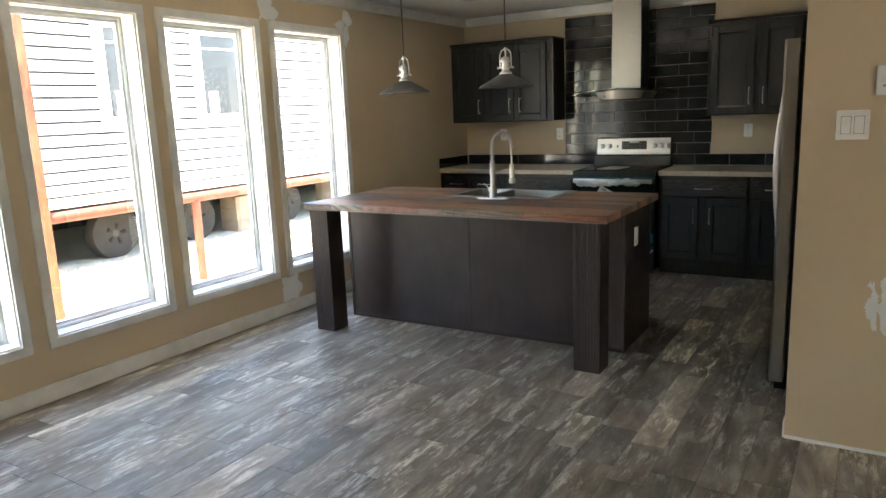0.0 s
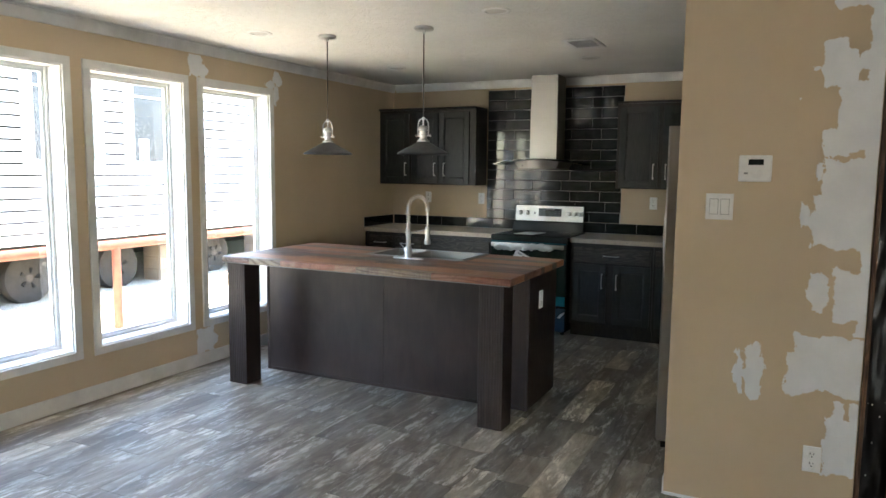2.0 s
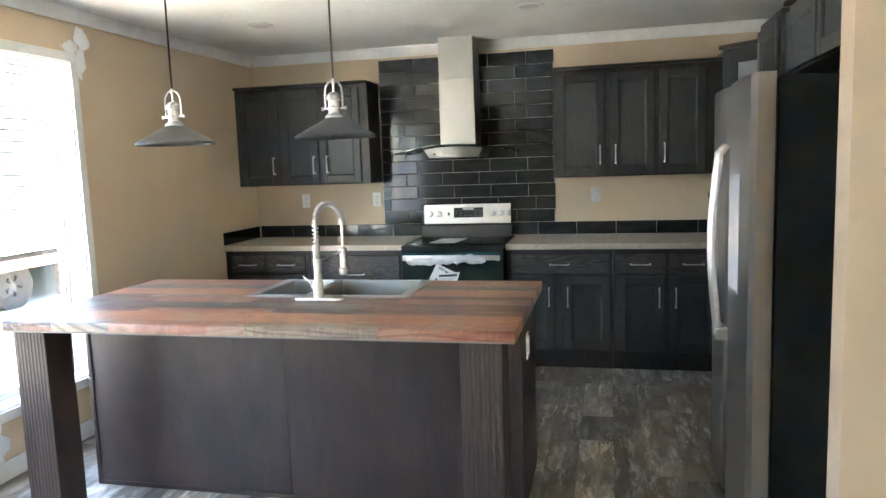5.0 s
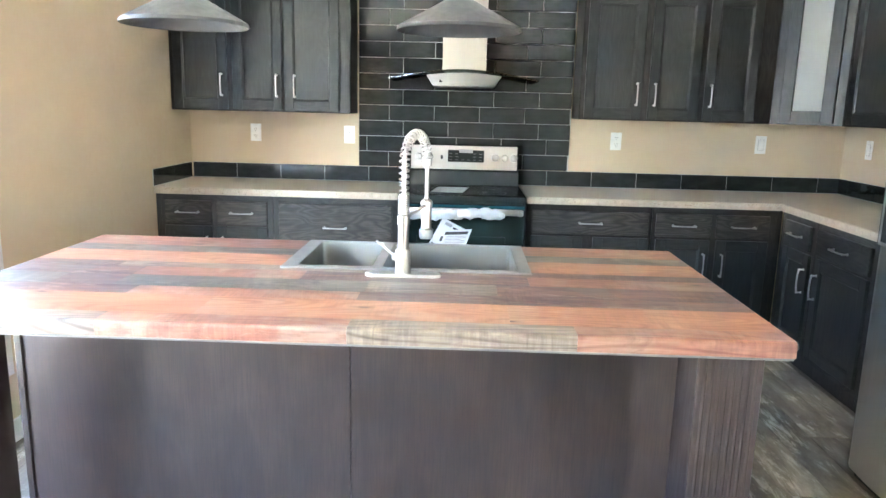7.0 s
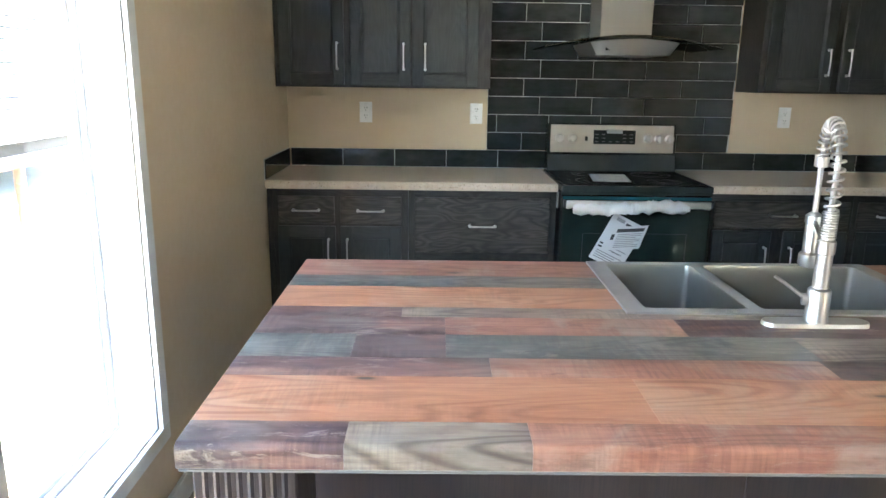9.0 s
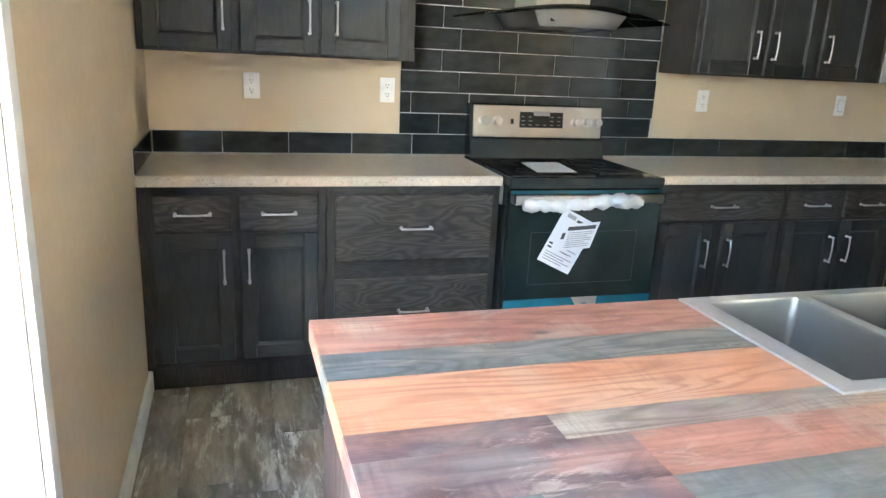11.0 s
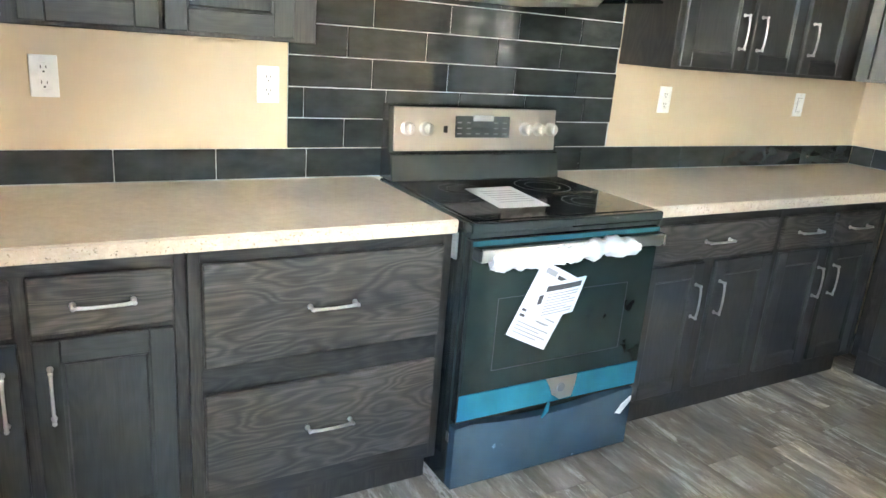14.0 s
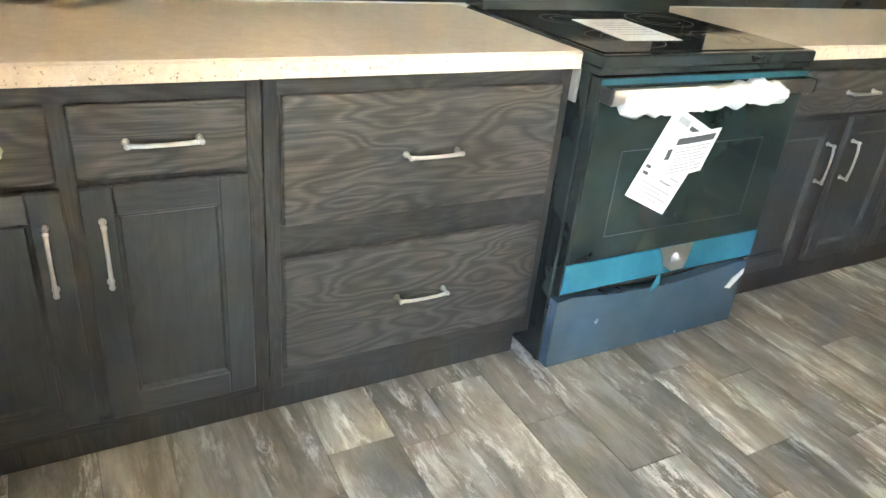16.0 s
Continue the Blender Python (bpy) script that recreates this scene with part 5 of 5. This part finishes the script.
fbox(bm, Q_FACE, RY1 - 0.195, RY1 - 0.05, 0.0882, 0.0892, 0.97, 1.20)
part("dispenser_niche", bm, MATT_BLACK, fr)
bm = bmesh.new()
fbox(bm, Q_FACE, RY1 - 0.205, RY1 - 0.036, 0.0885, 0.096, 1.30, 1.325, 0.002)
part("dispenser_cap", bm, MATT_BLACK, fr)
part("paper_tag", one_fbox(Q_FACE, mid - 0.03, mid + 0.04, 0.0795, 0.0803, 0.29, 0.43), PAPER, fr, "white paper tag taped over the door gap")


# ---- pendants and ceiling fittings ----
def pendant(x, y):
    p = thing("pendant_lamp", (x, y, CZ), "pendant lamp with grey metal cone shade and nickel socket", "pendant lamp", "pendants over the island")
    o = (x, y, 0)
    bm = bmesh.new()
    lathe(bm, [(0.058, CZ), (0.062, CZ - 0.004), (0.062, CZ - 0.016), (0.054, CZ - 0.022), (0.010, CZ - 0.024), (0.008, CZ - 0.045)], o, 28)
    part("canopy", bm, NICKEL, p, smooth=True)
    bm = bmesh.new()
    tube(bm, [(x, y, CZ - 0.03), (x, y, 1.862)], 0.0042, 8)
    part("rod", bm, ROD, p, "thin dark rod", True)
    bm = bmesh.new()
    lathe(bm, [(0.004, 1.868), (0.009, 1.864), (0.009, 1.848), (0.005, 1.844), (0.005, 1.812), (0.014, 1.810), (0.028, 1.802), (0.033, 1.790), (0.033, 1.780), (0.026, 1.777), (0.024, 1.772), (0.024, 1.752), (0.028, 1.750), (0.028, 1.740), (0.024, 1.738),
               (0.024, 1.726), (0.030, 1.720), (0.040, 1.712), (0.040, 1.706)], o, 24)
    sk = part("socket", bm, NICKEL, p, "satin nickel socket and neck", True)
    bm = bmesh.new()
    tube(bm, [(x - 0.038, y, 1.745), (x - 0.039, y, 1.80), (x - 0.036, y, 1.83), (x - 0.024, y, 1.850), (x - 0.008, y, 1.858), (x + 0.008, y, 1.858), (x + 0.024, y, 1.850), (x + 0.036, y, 1.83), (x + 0.039, y, 1.80), (x + 0.038, y, 1.745)], 0.0042, 8)
    for sx in (-1, 1):
        tube(bm, [(x + sx * 0.02, y, 1.745), (x + sx * 0.048, y, 1.745)], 0.004, 8)
        lathe(bm, [(0.004, 0), (0.0085, 0.003), (0.0085, 0.009), (0.004, 0.012)], (x + sx * 0.046, y, 1.745), 10, (sx, 0, 0))
    part("yoke", bm, NICKEL, sk, smooth=True)
    bm = bmesh.new()
    lathe(bm, [(0.030, 1.710), (0.050, 1.698), (0.162, 1.637), (0.169, 1.632), (0.171, 1.624), (0.169, 1.622), (0.160, 1.632), (0.050, 1.693), (0.028, 1.704)], o, 48)
    part("shade", bm, GREY_METAL, p, "grey metal cone shade", True)


pendant(-2.602, 4.378)
pendant(-1.848, 4.385)


def recessed(x, y):
    t = thing("recessed_light", (x, y, CZ), "white recessed ceiling downlight, switched off", "ceiling light", "ceiling downlights")
    bm = bmesh.new()
    lathe(bm, [(0.085, CZ - 0.0005), (0.085, CZ - 0.004), (0.078, CZ - 0.008), (0.064, CZ - 0.006), (0.062, CZ - 0.0005)], (x, y, 0), 32)
    part("trim_ring", bm, WHITE, t, smooth=True)
    bm = bmesh.new()
    lathe(bm, [(0.0615, CZ - 0.0006), (0.0615, CZ - 0.003), (0.03, CZ - 0.0045), (0.001, CZ - 0.005)], (x, y, 0), 28)
    part("lens", bm, VENT_GREY, t, smooth=True)


for x, y in ((-2.98, 4.12), (-1.19, 6.02), (-2.945, 5.94), (-1.245, 4.131)):
    recessed(x, y)
VX0, VX1, VY0, VY1 = -1.168, -0.932, 5.165, 5.515
vent = thing("ceiling_vent", ((VX0 + VX1) / 2, (VY0 + VY1) / 2, CZ), "white louvred ceiling air vent", "air vent")
bm = bmesh.new()
for q in ((VX0, VX1, VY0, VY0 + 0.03), (VX0, VX1, VY1 - 0.03, VY1), (VX0, VX0 + 0.03, VY0 + 0.03, VY1 - 0.03), (VX1 - 0.03, VX1, VY0 + 0.03, VY1 - 0.03)):
    box(bm, *q, CZ - 0.010, CZ - 0.0005, 0.003)
part("frame", bm, WHITE, vent)
part("backing", one_box(VX0 + 0.03, VX1 - 0.03, VY0 + 0.03, VY1 - 0.03, CZ - 0.0015, CZ - 0.0005), VENT_GREY, vent)
for k in range(7):
    y = VY0 + 0.048 + k * 0.041
    bm = bmesh.new()
    u0, u1 = VX0 + 0.0305, VX1 - 0.0305
    hexa(bm, [(u0, y, CZ - 0.002), (u1, y, CZ - 0.002), (u1, y + 0.003, CZ - 0.002), (u0, y + 0.003, CZ - 0.002), (u0, y - 0.014, CZ - 0.012), (u1, y - 0.014, CZ - 0.012), (u1, y - 0.011, CZ - 0.012), (u0, y - 0.011, CZ - 0.012)])
    part("slat", bm, WHITE, vent)


# ---- filler patches on the walls ----
def inside(u, v, shapes):
    """How far (u, v) lies inside the union of boxes and ovals."""
    best = -1.0
    for kind, u0, u1, v0, v1 in shapes:
        if kind == "oval":
            a, b = (u1 - u0) / 2, (v1 - v0) / 2
            q = math.hypot((u - u0 - a) / a, (v - v0 - b) / b)
            d = (1 - q) * min(a, b)
        else:
            d = min(u - u0, u1 - u, v - v0, v1 - v)
        best = max(best, d)
    return best


def filler(f, shapes, holes, seed, parent, u_max=9.0, v_max=9.0):
    """Trowelled filler: torn, feathered edges round a set of strokes, with bare spots left open."""
    step = 0.0035
    u0, u1 = min(q[1] for q in shapes) - 0.03, min(u_max, max(q[2] for q in shapes) + 0.03)
    v0, v1 = min(q[3] for q in shapes) - 0.03, min(v_max, max(q[4] for q in shapes) + 0.03)
    nu, nv = int((u1 - u0) / step), int((v1 - v0) / step)
    bm = bmesh.new()
    grid = {}

    def height(i, j):
        u, v = u0 + i * step, v0 + j * step
        tear = 0.020 * noise.noise((u * 14, v * 14, seed)) + 0.011 * noise.noise((u * 46, v * 30, seed + 5)) + 0.006 * noise.noise((u * 150, v * 90, seed + 9))
        d = inside(u, v, shapes) + tear
        if holes:
            d = min(d, -inside(u, v, holes) + tear)
        return d

    def vert(i, j):
        if (i, j) not in grid:
            d = max(0.0, min(1.0, height(i, j) / 0.02))
            grid[(i, j)] = bm.verts.new(f.at(u0 + i * step, 0.0004 + 0.0018 * d, v0 + j * step))
        return grid[(i, j)]

    for i in range(nu):
        for j in range(nv):
            if height(i + 0.5, j + 0.5) > 0:
                bm.faces.new((vert(i, j), vert(i + 1, j), vert(i + 1, j + 1), vert(i, j + 1)))
    part("filler_patch", bm, COMPOUND, parent, "torn-edged white filler", True)


E0 = 0.654
filler(P_FACE, [("box", 0.60, 0.67, 1.93, 2.44), ("box", 0.47, 0.67, 2.19, 2.30), ("box", 0.435, 0.56, 1.885, 2.08), ("box", 0.56, 0.66, 1.94, 2.02)], [("box", 0.515, 0.585, 2.03, 2.18)], 1, wall_partition, E0, 2.43)
filler(P_FACE, [("box", 0.50, 0.67, 1.62, 1.90), ("box", 0.455, 0.55, 1.60, 1.71), ("box", 0.60, 0.67, 1.58, 1.95)], [], 2, wall_partition, E0)
filler(P_FACE, [("box", 0.465, 0.67, 1.38, 1.585), ("box", 0.43, 0.67, 1.215, 1.43), ("oval", 0.388, 0.415, 1.31, 1.40), ("box", 0.62, 0.67, 1.1, 1.6)], [], 3, wall_partition, E0)
filler(P_FACE, [("oval", 0.425, 0.515, 0.94, 1.105)], [], 4, wall_partition)
filler(P_FACE, [("box", 0.53, 0.67, 0.905, 1.125), ("box", 0.615, 0.67, 0.85, 1.2)], [], 5, wall_partition, E0)
filler(P_FACE, [("box", 0.405, 0.67, 0.58, 0.835), ("box", 0.368, 0.5, 0.57, 0.75)], [("oval", 0.45, 0.60, 0.53, 0.60)], 6, wall_partition, E0)
filler(P_FACE, [("oval", 0.155, 0.205, 0.54, 0.75), ("oval", 0.195, 0.280, 0.53, 0.76)], [], 7, wall_partition)
filler(P_FACE, [("box", 0.535, 0.67, 0.235, 0.485), ("box", 0.56, 0.60, 0.4, 0.56), ("box", 0.62, 0.67, 0.4, 0.56)], [], 8, wall_partition, E0)
filler(P_FACE, [("oval", 0.405, 0.425, 1.955, 1.965), ("oval", 0.44, 0.455, 1.50, 1.58), ("oval", 0.345, 0.36, 1.83, 1.84)], [], 9, wall_partition)
filler(W_FACE, [("box", 4.15, 4.21, 2.19, 2.36), ("box", 4.18, 4.31, 2.19, 2.25), ("oval", 4.16, 4.29, 2.27, 2.37), ("oval", 4.22, 4.34, 2.21, 2.30)], [], 31, wall_west, 9, 2.355)
filler(W_FACE, [("oval", 5.0, 5.13, 2.185, 2.255), ("oval", 5.09, 5.21, 2.22, 2.34), ("box", 5.09, 5.13, 2.06, 2.25), ("oval", 5.10, 5.16, 2.1, 2.24)], [], 32, wall_west)
filler(W_FACE, [("box", 4.16, 4.33, 0.10, 0.285), ("oval", 4.26, 4.37, 0.12, 0.24)], [], 33, wall_west)
bm = bmesh.new()
fbox(bm, P_FACE, -0.119, 0.66, 0.0, 0.005, 0.0, 0.016, 0.002)
solid("trim_caulk", bm, COMPOUND, "rough white caulk line under the partition", "trim")
bm = bmesh.new()
box(bm, -0.128, -0.1205, PY + 0.001, PY + 0.05, 0.0, 0.085, 0.002)
solid("trim_end", bm, WHITE, "stub of white baseboard at the partition end", "trim")

# marriage joint between the two halves of the house
solid("joint_stud", one_box(0.6575, 0.676, PY - 0.012, PY + 0.09, 0.0, CZ - 0.001, 0.002), BROWN_WOOD, "brown stained stud at the joint of the two house halves", "stud")
bm = bmesh.new()
nx, nz = 8, 60
g = [[bm.verts.new((0.6765 + 0.099 * i / nx, PY + 0.03 + 0.012 * noise.noise((i * 0.5, j * 0.35, 4)), (CZ - 0.002) * j / nz)) for i in range(nx + 1)] for j in range(nz + 1)]
for j in range(nz):
    for i in range(nx):
        bm.faces.new((g[j][i], g[j][i + 1], g[j + 1][i + 1], g[j + 1][i]))
back = [[bm.verts.new((v.co.x, PY + 0.06, v.co.z)) for v in row] for row in (g[0], g[-1])]
bm.faces.new(g[0] + back[0][::-1])
bm.faces.new(g[-1] + back[1][::-1])
solid("joint_film", bm, BLACK_FILM, "crinkled black plastic sheet over the joint", "plastic sheet", "object", True)
solid("joint_stud", one_box(0.777, 0.90, PY - 0.02, PY + 0.09, 0.0, CZ - 0.001, 0.002), RAW_WOOD, "raw orange pine stud beside black plastic sheet", "stud")
solid("wall_joined_half", one_box(0.90, FX, PY, PY + 0.11, 0.0, CZ - 0.001), BEIGE, "plain tan wall of the joined half", "wall")

# ---- yard and neighbouring house ----
GZ = -0.36
bm = bmesh.new()
n = 40
g = [[None] * (n + 1) for _ in range(n + 1)]
for i in range(n + 1):
    for j in range(n + 1):
        s0, t0 = (i / n) * 2 - 1, (j / n) * 2 - 1
        x, y = 400 * s0 * abs(s0) ** 2, 400 * t0 * abs(t0) ** 2
        h = 0.05 * noise.noise((x * 0.6, y * 0.6, 0)) if abs(x) < 60 and abs(y) < 60 else 0
        g[i][j] = bm.verts.new((x, y, GZ + h - 0.02))
for i in range(n):
    for j in range(n):
        bm.faces.new((g[i][j], g[i + 1][j], g[i + 1][j + 1], g[i][j + 1]))
solid("ground", bm, GROUND, "pale sunlit sandy yard with sparse weeds", "ground", "structure", True)

NX = -8.6
rnd_grass = random.Random(5)
verts, faces = [], []
for k in range(2600):
    y, x = rnd_grass.uniform(3.5, 12.0), NX + 0.25 + 0.9 * rnd_grass.random() ** 1.6
    h, lean, turn = rnd_grass.uniform(0.04, 0.13), rnd_grass.uniform(-0.05, 0.05), rnd_grass.uniform(0, 3.1)
    dx, dy, b = 0.006 * math.cos(turn), 0.006 * math.sin(turn), len(verts)
    verts += [(x - dx, y - dy, GZ - 0.05), (x + dx, y + dy, GZ - 0.05), (x + lean * 0.5 + dx * 0.6, y + lean * 0.4, GZ + h * 0.55), (x + lean, y + lean, GZ + h)]
    faces += [(b, b + 1, b + 2), (b, b + 2, b + 3)]
me = bpy.data.meshes.new("dry_grass")
me.from_pydata(verts, [], faces)
me.materials.append(STRAW)
tagged(new("dry_grass", me), "sparse dry straw-coloured grass along the neighbouring house", "grass", kind="stuff")
house = thing("neighbour_house", (NX - 2, 7.0, GZ), "white lap-sided manufactured house still on its wheels", "house")
NW = [(6.235, 7.14), (7.812, 8.82), (2.2, 3.2), (11.2, 12.2)]
NZ0, NZ1 = 1.60, 2.76
# The near-black wall shows between lap boards in place of their shadow lines.
part("wall", one_box(NX - 4.2, NX - 0.03, -2.0, 18.0, 0.50, 3.3), SHADE_BLACK, house, "near-black wall core standing in for lap shadow lines")
part("roof", one_box(NX - 4.6, NX + 0.35, -2.4, 18.4, 3.3, 3.55, 0.03), PALE_INK, house)
part("chassis", one_box(NX - 3.9, NX - 0.12, -1.8, 17.8, 0.28, 0.498), SHADE_BLACK, house)
# Added panel, near-black: hides the bright far yard so underneath stays dark.
part("under_blocker", one_box(NX - 4.1, NX - 4.02, -1.9, 17.9, GZ - 0.1, 0.499), SHADE_BLACK, house, "added near-black panel keeping the space under the house dark")
rows = 18
for k in range(rows):
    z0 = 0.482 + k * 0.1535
    spans = [(-2.0, 18.0)]
    if z0 + 0.1535 > NZ0 and z0 < NZ1:
        cuts = sorted(NW)
        spans, at0 = [], -2.0
        for a, b in cuts:
            spans.append((at0, a))
            at0 = b
        spans.append((at0, 18.0))
    # Each board stops short so a dark gap draws its lap shadow.
    bm = bmesh.new()
    for a, b in spans:
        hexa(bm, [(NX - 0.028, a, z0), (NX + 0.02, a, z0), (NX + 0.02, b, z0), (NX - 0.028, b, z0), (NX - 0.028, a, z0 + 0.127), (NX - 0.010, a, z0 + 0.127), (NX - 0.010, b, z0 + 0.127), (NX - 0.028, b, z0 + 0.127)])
    part("siding_board", bm, SIDING, house)
H_FACE = Face((NX, 0, 0), (0, 1, 0), (1, 0, 0))
for a, b in NW:
    bm = bmesh.new()
    for q in ((a - 0.14, a, NZ0 - 0.12, NZ1 + 0.12), (b, b + 0.14, NZ0 - 0.12, NZ1 + 0.12), (a, b, NZ0 - 0.12, NZ0), (a, b, NZ1, NZ1 + 0.12)):
        fbox(bm, H_FACE, q[0], q[1], -0.02, 0.035, q[2], q[3], 0.003)
    w = part("window", bm, WHITE, house)
    part("pane", one_fbox(H_FACE, a, b, -0.026, -0.018, NZ0, NZ1), NEIGHBOUR_GLASS, w, "dark tinted glass")
    part("meeting_rail", one_fbox(H_FACE, a, b, -0.018, 0.004, NZ1 - 0.20, NZ1 - 0.175), WHITE, w)
    part("window_decal", one_fbox(H_FACE, a + 0.12, a + 0.30, -0.017, -0.015, NZ0 + 0.02, NZ0 + 0.34), PAPER, w)
for y in (4.9, 6.38, 7.83, 9.88):
    bm = bmesh.new()
    lathe(bm, [(0.175, -0.10), (0.28, -0.115), (0.35, -0.10), (0.37, -0.06), (0.37, 0.06), (0.35, 0.10), (0.28, 0.115), (0.175, 0.10)], (NX - 0.55, y, GZ + 0.33), 32, (1, 0, 0))
    wh = part("wheel", bm, RUBBER, house, "worn black transport tyre", True)
    bm = bmesh.new()
    lathe(bm, [(0.172, 0.05), (0.172, 0.09), (0.15, 0.095), (0.13, 0.05), (0.06, 0.06), (0.05, 0.10), (0.02, 0.105)], (NX - 0.55, y, GZ + 0.33), 24, (1, 0, 0))
    part("rim", bm, RIM, wh, smooth=True)
    for k in range(5):
        a = 2 * math.pi * k / 5 + y
        bm = bmesh.new()
        c0, o = Vector((NX - 0.455, y, GZ + 0.33)), Vector((0, math.cos(a), math.sin(a)))
        tube(bm, [c0 + o * 0.065, c0 + o * 0.10, c0 + o * 0.145], [0.012, 0.024, 0.034], 8)
        part("vent_hole", bm, SHADE_BLACK, wh)
for y in (8.56, 11.0, 3.2):
    for k in range(3):
        bm = bmesh.new()
        box(bm, NX - 0.75, NX - 0.35, y, y + 0.40, GZ - 0.01 + k * 0.2, GZ + 0.187 + k * 0.2, 0.006)
        part("pier_block", bm, BLOCK, house)
pf = thing("pipe_fence", (-6.7, 6, GZ), "red oxide painted steel pipe fence in the yard", "fence")
bm = bmesh.new()
tube(bm, [(-6.7, 3.9, 0.615), (-6.7, 7.0, 0.612), (-6.7, 14.0, 0.60)], 0.055, 14)
part("rail", bm, RUST_PIPE, pf, smooth=True)
for y in (5.90, 9.6, 13.2):
    bm = bmesh.new()
    tube(bm, [(-6.7, y, GZ - 0.05), (-6.7, y, 0.60)], 0.05, 14)
    part("post", bm, RUST_PIPE, pf, smooth=True)
solid("wood_post", one_box(-6.80, -6.64, 3.96, 4.13, GZ - 0.05, 3.1, 0.006), POST_WOOD, "tall orange timber post in the yard beside fence", "post", "object")

# ---- pieces: backsplash tiles ----
TP, TH = 0.2992, 0.1016
TZ = 0.9175
G1 = one_box(-2.533, -1.128, BY - 0.0045, BY - 0.0002, 1.022, 2.342)
box(G1, WX + 0.012, EX - 0.001, BY - 0.0045, BY - 0.0002, 0.9145, 1.0185)
back_grout = part("tile_grout", G1, GROUT, wall_north)
E_G = part("tile_grout", one_fbox(E_FACE, 5.528, BY - 0.012, 0.0002, 0.0045, 0.9145, 1.0185), GROUT, wall_east)
W_G = part("tile_grout", one_fbox(W_FACE, 6.518, BY - 0.012, 0.0002, 0.0045, 0.9145, 1.0185), GROUT, wall_west)
TILES = {}


def tile(f, u0, u1, v0, v1, parent):
    """One glazed tile with pillowed edges; alike tiles share a mesh."""
    w, h = round(u1 - u0, 3), round(v1 - v0, 3)
    key = (w, h, tuple(f.n))
    if key not in TILES:
        bm = bmesh.new()
        g = Face((0, 0, 0), f.u, f.n)
        fbox(bm, g, -w / 2, w / 2, 0.0, 0.0075, -h / 2, h / 2, 0.0016)
        TILES[key] = mesh_of("tile", bm, TILE)
    ob = new("tile", TILES[key])
    ob.parent = parent
    ob.location = f.at((u0 + u1) / 2, 0.0022, (v0 + v1) / 2)
    return ob


def tile_row(f, u0, u1, k, joint, parent, gap=0.0016):
    v0 = TZ + TH * k
    n0 = math.floor((u0 - joint) / TP)
    for n in range(n0, n0 + 40):
        a, b = joint + n * TP, joint + (n + 1) * TP
        a, b = max(a, u0), min(b, u1)
        if b - a > 0.012:
            tile(f, a + gap, b - gap, v0 + gap, v0 + TH - gap, parent)


JOINTS = [-2.765, -2.333, -2.18, -2.237]
tile_row(N_FACE, WX + 0.012, EX - 0.002, 0, JOINTS[0], wall_north)
for k in range(1, 14):
    tile_row(N_FACE, -2.533, -1.128, k, JOINTS[k] if k < 4 else (-2.331 if k % 2 == 0 else -2.24), wall_north)
tile_row(E_FACE, 5.528, BY - 0.012, 0, 6.704, wall_east)
tile_row(W_FACE, 6.518, BY - 0.012, 0, 6.82, wall_west)

# ---- pieces: floor planks ----
PLANKS = {}


def plank(x0, x1, y0, y1):
    w, d = round(x1 - x0, 3), round(y1 - y0, 3)
    if (w, d) not in PLANKS:
        bm = bmesh.new()
        vs = [bm.verts.new(p) for p in ((-w / 2, -d / 2, -0.0028), (w / 2, -d / 2, -0.0028), (w / 2, d / 2, -0.0028), (-w / 2, d / 2, -0.0028))]
        e = 0.0008
        ts = [bm.verts.new(p) for p in ((-w / 2 + e, -d / 2 + e, 0), (w / 2 - e, -d / 2 + e, 0), (w / 2 - e, d / 2 - e, 0), (-w / 2 + e, d / 2 - e, 0))]
        bm.faces.new(ts)
        for k in range(4):
            bm.faces.new((vs[k], vs[(k + 1) % 4], ts[(k + 1) % 4], ts[k]))
        PLANKS[(w, d)] = mesh_of("plank", bm, FLOOR)
    ob = new("plank", PLANKS[(w, d)])
    ob.parent = floor
    ob.location = ((x0 + x1) / 2, (y0 + y1) / 2, 0)


rnd = random.Random(11)
rest = bmesh.new()
LENGTHS = (0.36, 0.46, 0.62, 0.92, 0.92)
col = 0
x = WX
while x < FX:
    col += 1
    wide = (0.181, 0.152, 0.176, 0.150)[col % 4]
    y = SY - rnd.uniform(0, 0.6)
    while y < BY:
        L = rnd.choice(LENGTHS)
        y0, y1 = max(y, SY), min(y + L, BY)
        if y1 - y0 > 0.02:
            if x < 0.66 and y0 > 1.0:
                plank(x + 0.0003, x + wide - 0.0003, y0 + 0.0003, y1 - 0.0003)
            else:
                ts = [rest.verts.new(p) for p in ((x, y0, 0), (x + wide - 0.001, y0, 0), (x + wide - 0.001, y1 - 0.001, 0), (x, y1 - 0.001, 0))]
                rest.faces.new(ts)
        y += L
    x += wide
ob = part("plank_field", rest, FLOOR, floor)
ob["kind"] = "stuff"
